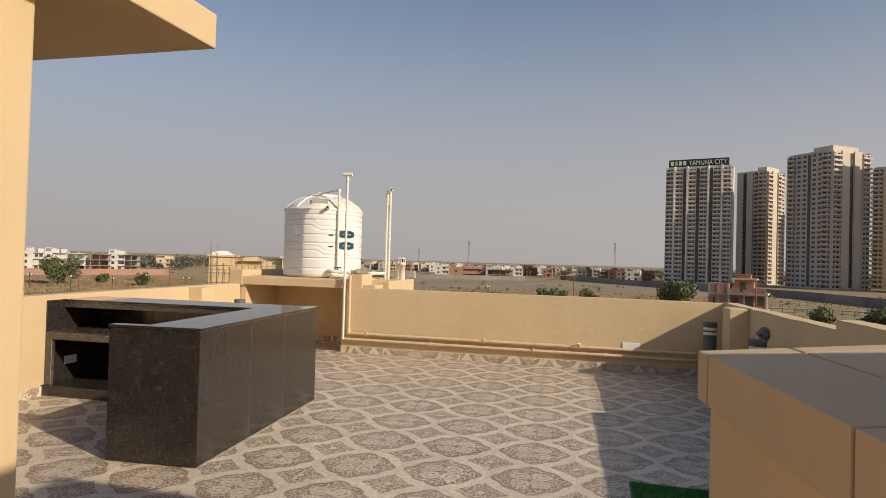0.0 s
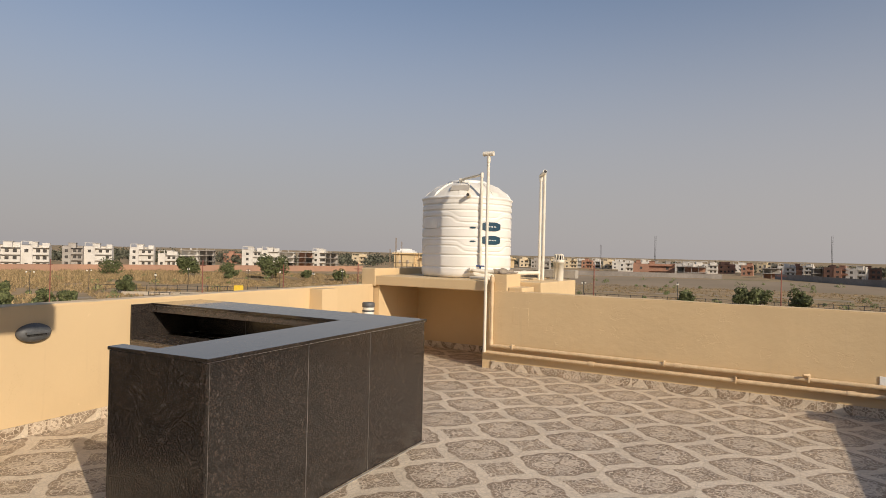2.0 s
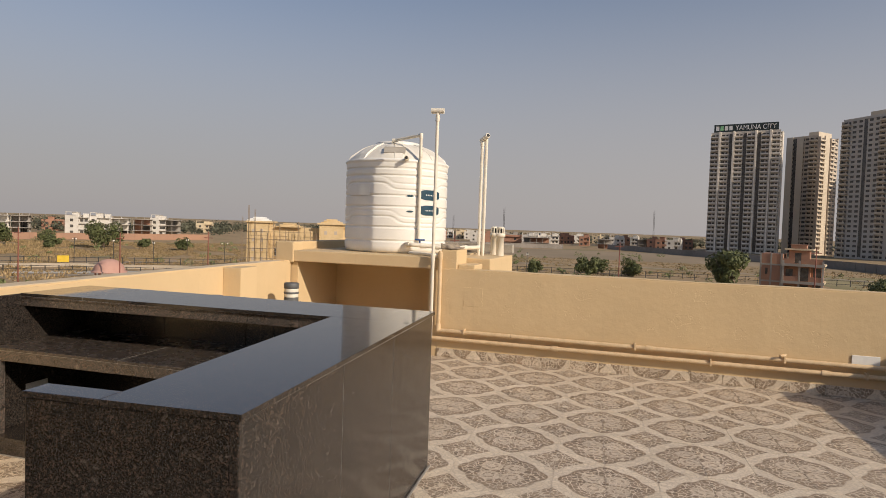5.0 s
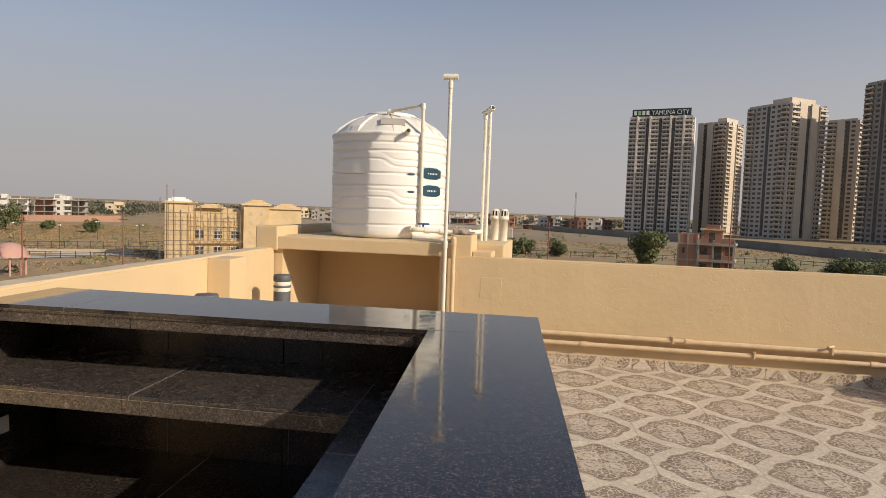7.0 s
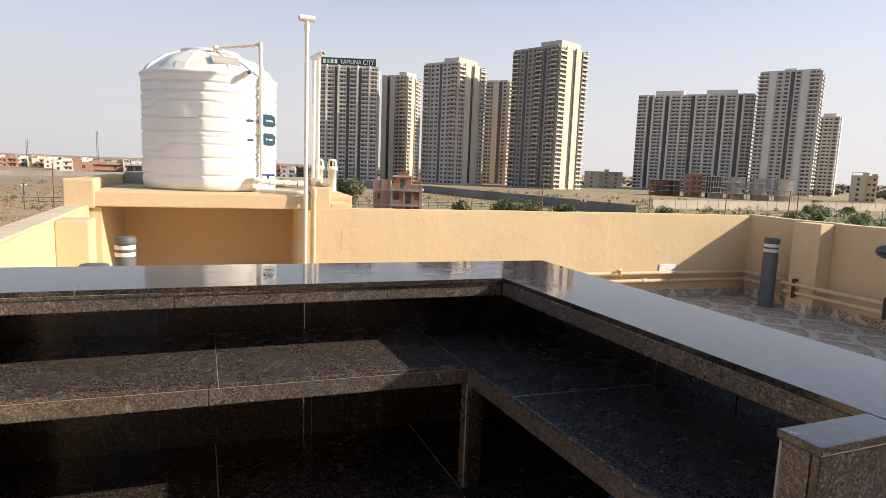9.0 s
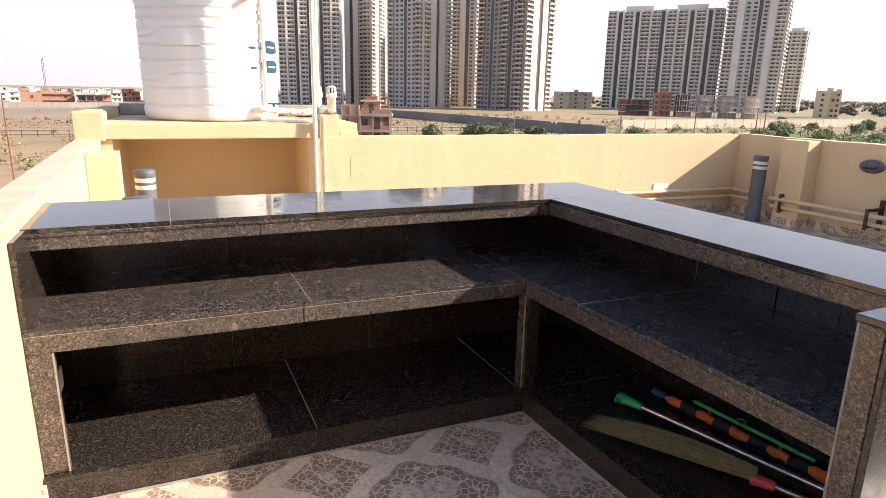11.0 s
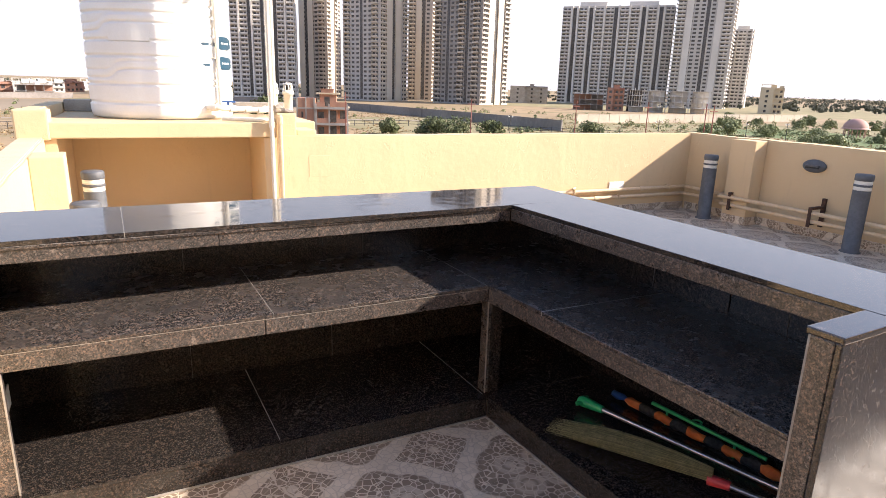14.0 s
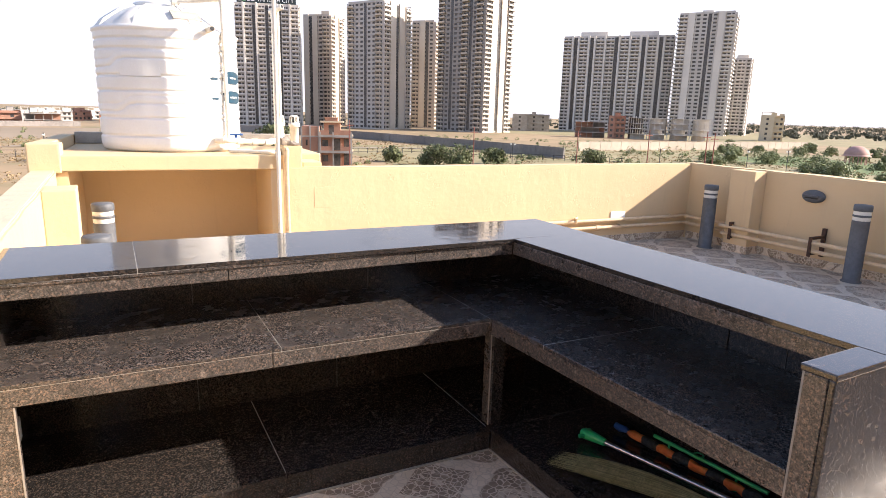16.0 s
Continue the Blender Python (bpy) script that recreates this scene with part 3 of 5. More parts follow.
slab("end_post", -D_SHELF, -D_SHELF + 0.05, -LEG + 0.019, -LEG + 0.085, 0.116, 0.978, lit_granite_edge)
slab("end_lining", -D_SHELF + 0.05, -0.052, -LEG + 0.066, -LEG + 0.085, 0.116, 0.978, granite_side)
slab("end_cap", -D_SHELF - 0.008, -D_TOP - G, -LEG - 0.006, -LEG + 0.092, 0.98, H, granite_top)
slab("corner_trim", -0.03, 0.0, -LEG - 0.002, -LEG + 0.018, 0.004, 0.978, granite_side, "bevelled corner strip")
# top
for a, b in ((-LONG, -2.262), (-2.259, 0.008)):
    slab("top_slab", a, b, -D_TOP, 0.008, 0.98, H, granite_top, "", 0.0015)
for a, b in ((-LEG - 0.006, -D_TOP - 0.0006),):
    slab("top_slab", -D_TOP, 0.008, a, b, 0.98, H, granite_top, "", 0.001)
for a, b in ((-LONG, -1.92), (-1.918, -1.05), (-1.048, -D_TOP + 0.0)):
    slab("top_fascia", a, b, -D_TOP + 0.004, -D_TOP + 0.024, 0.915, 0.978, lit_granite_edge)
slab("top_fascia", -D_TOP + 0.004, -D_TOP + 0.024, -LEG + 0.094, -D_TOP + 0.003, 0.915, 0.978, lit_granite_edge)
slab("top_core", -LONG, -0.051, -D_TOP + 0.025, -0.051, 0.93, 0.977, granite_side)
slab("top_core", -D_TOP + 0.025, -0.051, -LEG + 0.085, -D_TOP + 0.024, 0.931, 0.976, granite_side)
# middle shelf
for a, b in ((-LONG, -1.7652), (-1.7628, -D_SHELF - 0.0112), (-D_SHELF - 0.0088, -0.052)):
    slab("shelf_slab", a, b, -D_SHELF + 0.01, -0.052, 0.659, 0.677, granite_shelf)
for a, b in ((-LEG + 0.087, -1.142), (-1.138, -D_SHELF + 0.008)):
    slab("shelf_slab", -D_SHELF - 0.002, -0.052, a, b, 0.659, 0.677, granite_shelf)
for a, b in ((-LONG, -1.80), (-1.798, -D_SHELF - 0.0)):
    slab("shelf_fascia", a, b, -D_SHELF + 0.013, -D_SHELF + 0.033, 0.592, 0.658, lit_granite_edge)
slab("shelf_fascia", -D_SHELF, -D_SHELF + 0.02, -LEG + 0.087, -D_SHELF + 0.012, 0.592, 0.658, lit_granite_edge)
slab("shelf_core", -LONG, -0.053, -D_SHELF + 0.034, -0.053, 0.60, 0.658, granite_side)
slab("shelf_core", -D_SHELF + 0.021, -0.053, -LEG + 0.087, -D_SHELF + 0.033, 0.601, 0.657, granite_side)
# bottom shelf and plinth
for a, b in ((-LONG, -1.7652), (-1.7628, -D_SHELF - 0.0112), (-D_SHELF - 0.0088, -0.052)):
    slab("base_slab", a, b, -D_BASE + 0.006, -0.052, 0.097, 0.115, granite_side)
slab("base_slab", -D_SHELF - 0.006, -0.052, -LEG + 0.02, -D_BASE + 0.004, 0.097, 0.115, granite_side)
for a, b in ((-LONG, -1.66), (-1.658, -D_SHELF - 0.0)):
    slab("plinth", a, b, -D_BASE + 0.012, -D_BASE + 0.032, 0.003, 0.096, granite_side)
for a, b in ((-LEG + 0.02, -1.25), (-1.248, -D_BASE + 0.01)):
    slab("plinth", -D_SHELF, -D_SHELF + 0.02, a, b, 0.003, 0.096, granite_side)
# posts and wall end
slab("corner_post", -D_SHELF + 0.002, -D_SHELF + 0.022, -D_SHELF + 0.012, -D_SHELF + 0.07, 0.116, 0.591, lit_granite_edge)
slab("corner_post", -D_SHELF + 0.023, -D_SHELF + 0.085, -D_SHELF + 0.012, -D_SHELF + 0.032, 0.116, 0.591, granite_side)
slab("wall_post", -LONG, -LONG + 0.085, -D_SHELF + 0.012, -D_SHELF + 0.05, 0.116, 0.591, lit_granite_edge)
slab("wall_lining", -LONG, -LONG + 0.03, -D_SHELF + 0.051, -0.053, 0.116, 0.591, granite_side)
slab("wall_panel", -LONG, -LONG + 0.02, -D_SHELF + 0.012, -0.053, 0.678, 0.914, granite_side)
slab("wall_panel", -LONG, -LONG + 0.02, -D_SHELF + 0.012, -D_TOP - 0.006, 0.9145, H - 0.002, granite_side)
# narrow bevelled edge bands and backing panels with visible joints
for a, b in ((-LONG, -1.10), (-1.098, -D_TOP - 0.002)):
    slab("edge_band", a, b, -D_TOP - 0.003, -D_TOP - 0.0005, 0.968, 0.979, granite_shelf, "", 0.0008)
for x in (-2.02, -1.12):
    slab("panel_joint", x - 0.0008, x + 0.0008, -0.0535, -0.0505, 0.678, 0.93, thin_joint, "", 0.0)
for x in (-2.02, -1.30):
    slab("panel_joint", x - 0.0008, x + 0.0008, -0.0535, -0.0505, 0.116, 0.60, thin_joint, "", 0.0)
for y in (-1.05, -1.72):
    slab("panel_joint", -0.0535, -0.0505, y - 0.0008, y + 0.0008, 0.678, 0.93, thin_joint, "", 0.0)
for y in (-0.790, -1.460):
    slab("panel_joint", -0.006, -0.0033, y - 0.0012, y + 0.0012, 0.008, 0.978, thin_joint, "", 0.0)
slab("panel_joint", -0.006, -0.0033, -LEG + 0.019, -LEG + 0.0215, 0.008, 0.978, thin_joint, "", 0.0)
slab("top_joint", -0.03, 0.0045, -LEG + 0.0, -0.01, 0.9782, 0.9797, grout_mat, "", 0.0)
# pale joints and post edge strips seen as thin lines
bm = bmesh.new()
for x in (-1.764,):
    box(bm, x - 0.0012, x + 0.0012, -D_SHELF + 0.012, -0.054, 0.655, 0.6765)
    box(bm, x - 0.0012, x + 0.0012, -D_SHELF + 0.008, -0.054, 0.095, 0.1145)
box(bm, -D_SHELF - 0.0110, -D_SHELF - 0.0090, -D_SHELF + 0.012, -0.054, 0.655, 0.6765)
box(bm, -D_SHELF - 0.0110, -D_SHELF - 0.0090, -D_SHELF + 0.008, -0.054, 0.095, 0.1145)
box(bm, -D_SHELF, -0.054, -1.142, -1.138, 0.655, 0.6765)
box(bm, -2.2615, -2.2595, -D_TOP, 0.006, 0.97, 0.9995)
box(bm, 0.0, 0.012, -LEG + 0.02, 0.004, 0.0, 0.007)
box(bm, -LONG, -D_SHELF, -D_BASE + 0.003, -D_BASE + 0.012, 0.0, 0.006)
box(bm, -D_SHELF - 0.006, -D_SHELF, -LEG, -D_BASE + 0.01, 0.0, 0.006)
# pale strips along the post edges, then two lines under shelf and top
for x0, x1, y0, y1, z0, z1 in ((-D_SHELF + 0.0005, -D_SHELF + 0.006, -D_SHELF + 0.009, -D_SHELF + 0.013, 0.116, 0.591),
                               (-LONG + 0.08, -LONG + 0.086, -D_SHELF + 0.010, -D_SHELF + 0.013, 0.116, 0.591),
                               (-D_SHELF - 0.001, -D_SHELF + 0.002, -LEG + 0.08, -LEG + 0.086, 0.116, 0.978),
                               (-LONG, -D_SHELF, -D_SHELF + 0.011, -D_SHELF + 0.0135, 0.6575, 0.6595),
                               (-LONG, -D_TOP, -D_TOP + 0.002, -D_TOP + 0.0045, 0.9775, 0.9797)):
    box(bm, x0, x1, y0, y1, z0, z1)
taper(bm)
part("joints", bm, grout_mat, counter, "pale grout lines and edge strips", "stuff")
bm = bmesh.new()
box(bm, -LONG + 0.031, -LONG + 0.038, -0.42, -0.25, 0.29, 0.38, 0.003)
plate = part("cover_plate", bm, white_paint, counter, "white blank socket plate")

# ---- water tank ----
tank = thing("water_tank", "large white ribbed plastic water tank on the loft slab", "water tank", (-4.285, 10.90, 1.176))
R = 0.70
bm = bmesh.new()
prof = [(R - 0.06, 0.0), (R - 0.015, 0.02), (R - 0.004, 0.06)]
z = 0.08
while z < 1.17:
    prof.append((R, z))
    if min(abs(z - c) for c in (0.16, 0.335, 0.60, 0.74, 1.0, 1.09)) < 0.012:
        prof[-1] = (R - 0.013, z)
    z += 0.0085
prof += [(R + 0.012, 1.18), (R + 0.014, 1.20), (R - 0.01, 1.215)]


def swell(a, z):
    """Wavy bands round the shell."""
    w = 0.0
    for zc in (0.43, 0.86):
        wave = 0.5 + 0.5 * math.tanh(4 * math.sin(3 * a + zc))
        d = abs(z - (zc - 0.04 + 0.085 * wave))
        w += -0.014 * math.exp(-(d / 0.009) ** 2)
        d2 = abs(z - (zc + 0.035 + 0.085 * wave))
        w += -0.008 * math.exp(-(d2 / 0.008) ** 2)
    return w


lathe(bm, prof, 160, (0, 0, 0), True, swell)
part("shell", bm, white_plastic, tank)
bm = bmesh.new()
dome = [(R - 0.012, 1.212)] + [(R - 0.012 - 0.40 * (k / 10), 1.212 + 0.24 * math.sin(k / 10 * 1.45)) for k in range(1, 11)]


def ridges(a, z):
    k = (z - 1.212) / 0.24
    return (0.035 * max(0, math.sin(8 * a)) ** 0.5 * math.sin(math.pi * min(1, max(0, k))) if k > 0.02 else 0)


lathe(bm, dome, 128, (0, 0, 0), False, ridges)
part("dome", bm, dome_plastic, tank, "dust-stained ribbed dome")
bm = bmesh.new()
lathe(bm, [(0.30, 1.43), (0.31, 1.44), (0.31, 1.475), (0.29, 1.49), (0.05, 1.50)], 48)
part("lid", bm, white_plastic, tank)
bm = bmesh.new()
box(bm, -0.14, 0.14, -0.006, 0.006, -0.07, 0.07, 0.004, Matrix.Translation((0.17, -0.545, 1.335)) @ Matrix.Rotation(radians(17), 4, "Z") @ Matrix.Rotation(radians(-52), 4, "X"))
part("hatch_label", bm, cement_mat, tank, "dusty grey rectangular label on the dome")
bm = bmesh.new()
for k in range(8):
    a = radians(22.5 + 45 * k)
    mrot = Matrix.Rotation(a, 4, "Z")
    pts = [Vector((R - 0.005, 0, 1.20)), Vector((R - 0.06, 0, 1.285)), Vector((R - 0.22, 0, 1.40)), Vector((R - 0.36, 0, 1.455))]
    prev = None
    for q in pts:
        a1, b1 = bm.verts.new(mrot @ (q + Vector((0, -0.055, 0)))), bm.verts.new(mrot @ (q + Vector((0, 0.055, 0))))
        a2, b2 = bm.verts.new(mrot @ (q + Vector((-0.03, -0.075, -0.06)))), bm.verts.new(mrot @ (q + Vector((-0.03, 0.075, -0.06))))
        if prev:
            for s in ((0, 1), (2, 0), (1, 3)):
                now = (a1, b1, a2, b2)
                bm.faces.new((prev[s[0]], prev[s[1]], now[s[1]], now[s[0]]))
        prev = (a1, b1, a2, b2)
bmesh.ops.recalc_face_normals(bm, faces=bm.faces)
part("dome_rib", bm, dome_plastic, tank)


def curved_plate(a0, a1, z0, z1, out=0.006, slope=0.0, n=10):
    bm = bmesh.new()
    rows = []
    for k in range(n + 1):
        a = radians(a0 + (a1 - a0) * k / n)
        cut = slope * (max(0, 0.25 - k / n) / 0.25 + max(0, k / n - 0.75) / 0.25)
        rows.append([bm.verts.new(((R + o) * math.cos(a), (R + o) * math.sin(a), zz)) for o, zz in ((out - 0.03, z0 + cut), (out, z0 + cut), (out, z1 - cut), (out - 0.03, z1 - cut))])
    for a, b in zip(rows, rows[1:]):
        for s in range(4):
            bm.faces.new((a[s], b[s], b[(s + 1) % 4], a[(s + 1) % 4]))
    bm.faces.new(rows[0])
    bm.faces.new(list(reversed(rows[-1])))
    bmesh.ops.recalc_face_normals(bm, faces=bm.faces)
    return bm


for z0 in (0.50, 0.70):
    pl = part("plaque", curved_plate(-44, -16, z0, z0 + 0.13, 0.008, 0.025), teal_mat, tank, "dark teal name plaque")
    for k in range(6):
        part("lettering_bar", curved_plate(-36 + 2.3 * k, -35.0 + 2.3 * k, z0 + 0.055, z0 + 0.073, 0.0105, 0, 2), white_paint, pl)
    part("plaque_tip", curved_plate(-58, -50, z0 + 0.03, z0 + 0.055, 0.004, 0.011), teal_mat, tank)
part("emblem_frame", curved_plate(-130, -98, 0.735, 0.83, 0.007), white_plastic, tank, "raised moulded name panel")
bm = bmesh.new()
tube(bm, [(0.335, -0.53, 1.20), (0.40, -0.72, 1.215)], 0.028)
ov = part("overflow_stub", bm, cream_plastic, tank)
# black disc stands in for the shade inside the stub
bm = bmesh.new()
tube(bm, [(0.399, -0.716, 1.2145), (0.403, -0.728, 1.2155)], 0.02)
part("stub_mouth", bm, black_cloth, ov)

# pipes of the tank
def pipe(name, points, r, label, mat=pvc_mat, couplings=()):
    ob = thing(name, label, "pipe")
    bm = bmesh.new()
    tube(bm, points, r)
    part("run", bm, mat, ob)
    for p, d in couplings:
        bm = bmesh.new()
        v = Vector(d) * 0.035
        tube(bm, [Vector(p) - v, Vector(p) + v], r * 1.28)
        part("coupling", bm, mat, ob)
    return ob


X, Y, Z = (1, 0, 0), (0, 1, 0), (0, 0, 1)
pipe("inlet_pipe", [(-3.76, 10.38, 1.30), (-3.77, 10.385, 2.70), (-4.22, 10.55, 2.66), (-4.22, 10.55, 2.60)], 0.02, "cream plastic pipe that feeds the tank from above", couplings=[((-3.77, 10.385, 2.69), Z), ((-4.19, 10.54, 2.66), X), ((-3.765, 10.382, 2.45), Z)])
pole = pipe("vent_pole", [(-3.354, 9.765, 0.225), (-3.354, 9.768, 2.875)], 0.020, "tall cream plastic pipe with a tee on top", couplings=[((-3.354, 9.766, 1.17), Z), ((-3.354, 9.768, 2.80), Z)])
bm = bmesh.new()
tube(bm, [(-3.43, 9.76, 2.885), (-3.28, 9.775, 2.885)], 0.032)
tee = part("tee", bm, pvc_mat, pole)
# black disc for the dark inside of the tee
bm = bmesh.new()
tube(bm, [(-3.4312, 9.76, 2.885), (-3.4225, 9.761, 2.885)], 0.022)
part("tee_mouth", bm, black_cloth, tee)
down = pipe("down_pipe", [(-2.4, 9.79, 0.318), (-3.27, 9.79, 0.318), (-3.27, 9.79, 1.235), (-3.27, 10.1, 1.235)], 0.024, "painted plastic pipe that climbs to the loft", pvc_painted, [((-3.27, 9.79, 1.2), Z), ((-3.27, 9.79, 0.36), Z)])
vents = pipe("twin_vent_pipe", [(-3.14, 11.12, 1.16), (-3.14, 11.12, 2.72)], 0.021, "pair of tall cream vent pipes", couplings=[((-3.14, 11.12, 2.69), Z)])
bm = bmesh.new()
tube(bm, [(-3.085, 11.13, 1.16), (-3.085, 11.13, 2.76)], 0.022)
part("run", bm, pvc_mat, vents)
bm = bmesh.new()
tube(bm, [(-3.165, 11.16, 2.73), (-3.045, 11.04, 2.79)], 0.033)
cross = part("tee", bm, pvc_mat, vents)
# black disc painted as the tee's shaded hollow
bm = bmesh.new()
tube(bm, [(-3.049, 11.044, 2.788), (-3.0435, 11.0385, 2.791)], 0.025)
part("tee_mouth", bm, black_cloth, cross)
out = pipe("outlet_pipe", [(-3.90, 10.30, 1.30), (-3.80, 10.22, 1.30), (-3.32, 10.42, 1.27), (-3.14, 11.10, 1.27)], 0.028, "tank outlet pipe with joints and a blue valve", couplings=[((-3.84, 10.25, 1.30), (0.8, -0.6, 0)), ((-3.66, 10.28, 1.29), (0.92, 0.38, 0)), ((-3.5, 10.345, 1.28), (0.92, 0.38, 0)), ((-3.36, 10.40, 1.272), (0.92, 0.38, 0)), ((-3.25, 10.8, 1.27), (0.2, 0.98, 0))])
bm = bmesh.new()
tube(bm, [(-3.70, 10.26, 1.325), (-3.70, 10.26, 1.36)], 0.012)
box(bm, -3.76, -3.63, 10.235, 10.265, 1.352, 1.372, 0.006)
part("valve_handle", bm, blue_plastic, out, "blue valve handle")
pipe("drain_pipe", [(-3.78, 10.12, 1.20), (-3.40, 9.90, 1.20), (-3.27, 10.0, 1.20)], 0.02, "thin cream drain pipe lying on the slab")


def vent_cowl(x, y):
    ob = thing("vent_cowl", "short cream vent pipe with a slotted cap", "vent pipe", (x, y, 1.16), group="vent cowls")
    bm = bmesh.new()
    lathe(bm, [(0.055, 0), (0.055, 0.26), (0.068, 0.262), (0.068, 0.31), (0.055, 0.315)], 24)
    part("run", bm, pvc_mat, ob)
    bm = bmesh.new()
    lathe(bm, [(0.03, 0.315), (0.03, 0.38)], 16)
    part("core", bm, dark_metal, ob)
    for k in range(8):
        a = 2 * math.pi * k / 8
        bm = bmesh.new()
        tube(bm, [(0.056 * math.cos(a), 0.056 * math.sin(a), 0.315), (0.046 * math.cos(a), 0.046 * math.sin(a), 0.385)], 0.009, 6)
        part("cap_bar", bm, pvc_mat, ob)
    bm = bmesh.new()
    lathe(bm, [(0.053, 0.38), (0.05, 0.395), (0.03, 0.405)], 24)
    part("cap", bm, pvc_mat, ob)
    return ob


cowl = vent_cowl(-3.02, 11.56)
copy_thing(cowl, pose(-2.885, 11.32, 1.16))

# pipe runs along the parapets
pipe("long_pipe", [(-3.354, 9.79, 0.222), (2.27, 9.79, 0.222), (2.29, 9.10, 0.222)], 0.024, "painted water pipe along the foot of the wall", pvc_painted, [((-1.9, 9.79, 0.222), X), ((0.75, 9.79, 0.222), X)])
pipe("long_pipe", [(-2.395, 9.79, 0.318), (2.27, 9.79, 0.318), (2.27, 9.10, 0.318)], 0.024, "painted water pipe along the foot of the wall", pvc_painted, [((-0.9, 9.79, 0.318), X), ((1.5, 9.79, 0.318), X)])
pipe("side_pipe", [(2.27, 9.098, 0.318), (2.13, 9.05, 0.318), (2.17, 8.5, 0.318), (2.86, -3.9, 0.318)], 0.024, "painted water pipe along the shaded wall", pvc_painted, [((2.281, 6.5, 0.318), Y)])
pipe("side_pipe", [(2.29, 9.098, 0.222), (2.15, 9.03, 0.222), (2.18, 8.5, 0.222), (2.87, -3.9, 0.222)], 0.024, "painted water pipe along the shaded wall", pvc_painted, [((2.33, 5.8, 0.222), Y)])


def clip(x, y, z, toward):
    ob = thing("pipe_clip", "small painted clip that holds a pipe to the wall", "pipe clip", (x, y, z), group="pipe clips")
    bm = bmesh.new()
    box(bm, -0.009, 0.009, -0.03, 0.05, 0.024, 0.036, 0.003)
    part("strap", bm, pvc_painted, ob)
    bm = bmesh.new()
    box(bm, -0.009, 0.009, -0.034, -0.027, -0.03, 0.05, 0.003)
    part("lug", bm, pvc_painted, ob)
    return ob


first_clip = clip(-2.95, 9.79, 0.318, Y)
for x in (-1.05, 0.38, 1.97):
    copy_thing(first_clip, pose(x, 9.79, 0.318))
for x in (-0.3, 1.1):
    copy_thing(first_clip, pose(x, 9.79, 0.222))

tap = thing("tap_stub", "painted tap stub on the wall pipe", "tap")
bm = bmesh.new()
tube(bm, [(0.38, 9.79, 0.318), (0.38, 9.77, 0.37), (0.33, 9.74, 0.365)], 0.014)
part("spout", bm, pvc_painted, tap)
patch = thing("wall_plate", "white blank plate on the parapet wall", "wall plate", (1.10, NY - 0.012, 0.30))
bm = bmesh.new()
box(bm, -0.12, 0.12, 0, 0.011, -0.01, 0.12, 0.004)
part("plate", bm, white_paint, patch)


def pipe_bracket(y):
    ob = thing("pipe_bracket", "rusty steel bracket that holds the pipes off the wall", "bracket", (2.19 + 0.055 * (8.5 - y), y, 0.27), 3.2, group="pipe brackets")
    bm = bmesh.new()
    box(bm, -0.045, -0.033, -0.02, 0.02, -0.11, 0.115, 0.003)
    part("plate", bm, rust_mat, ob)
    for z in (0.085, -0.09):
        bm = bmesh.new()
        box(bm, -0.034, EX - 2.22 if y < 8.6 else 0.058, -0.018, 0.018, z, z + 0.03, 0.003)
        part("arm", bm, rust_mat, ob)
    if y < 8.6:
        bm = bmesh.new()
        box(bm, EX - 2.25, EX - 2.22, -0.022, 0.022, -0.13, 0.20, 0.003)
        part("wall_post", bm, rust_mat, ob)
    return ob


pipe_bracket(8.90), pipe_bracket(7.86), pipe_bracket(5.9)

# ---- lamps ----
def bollard(x, y):
    ob = thing("bollard_lamp", "dark grey round bollard lamp with two pale rings", "bollard lamp", (x, y, 0), group="bollard lamps")
    bm = bmesh.new()
    lathe(bm, [(0.10, 0.0), (0.10, 0.008), (0.083, 0.012), (0.083, 0.66)], 32)
    part("post", bm, bollard_grey, ob)
    for z in (0.661, 0.722):
        bm = bmesh.new()
        lathe(bm, [(0.079, z), (0.081, z + 0.004), (0.081, z + 0.034), (0.079, z + 0.038)], 32)
        part("light_ring", bm, bollard_lens, ob, "pale frosted ring")
    for z in (0.700,):
        bm = bmesh.new()
        lathe(bm, [(0.084, z), (0.086, z + 0.003), (0.086, z + 0.018), (0.084, z + 0.021)], 32)
        part("louvre", bm, bollard_grey, ob)
    bm = bmesh.new()
    lathe(bm, [(0.084, 0.761), (0.087, 0.765), (0.087, 0.815), (0.08, 0.826), (0.0001, 0.828)], 32)
    part("cap", bm, bollard_grey, ob)
    return ob


first_bollard = bollard(2.05, 9.19)
for x, y in ((2.19, 7.35), (-4.90, 9.22), (-4.83, 7.75)):
    copy_thing(first_bollard, pose(x, y, 0))


def oval_lamp(x, y, z, turn):
    ob = thing("bulkhead_lamp", "dark grey oval bulkhead lamp with a hooded slot", "wall lamp", (x, y, z), turn, group="bulkhead lamps")
    bm = bmesh.new()
    lathe(bm, [(0.13, 0.0), (0.135, 0.01), (0.13, 0.035), (0.105, 0.055), (0.05, 0.066), (0.0005, 0.068)], 40)
    bmesh.ops.transform(bm, matrix=Matrix.Rotation(radians(90), 4, "X") @ Matrix.Diagonal((1, 0.56, 1, 1)), verts=bm.verts)
    part("body", bm, bollard_grey, ob)
    bm = bmesh.new()
    box(bm, -0.085, 0.085, -0.085, -0.045, -0.006, 0.014, 0.004)
    part("hood", bm, bollard_grey, ob)
    bm = bmesh.new()
    box(bm, -0.075, 0.075, -0.069, -0.05, -0.025, -0.007, 0.003)
    part("slot", bm, black_cloth, ob)
    return ob


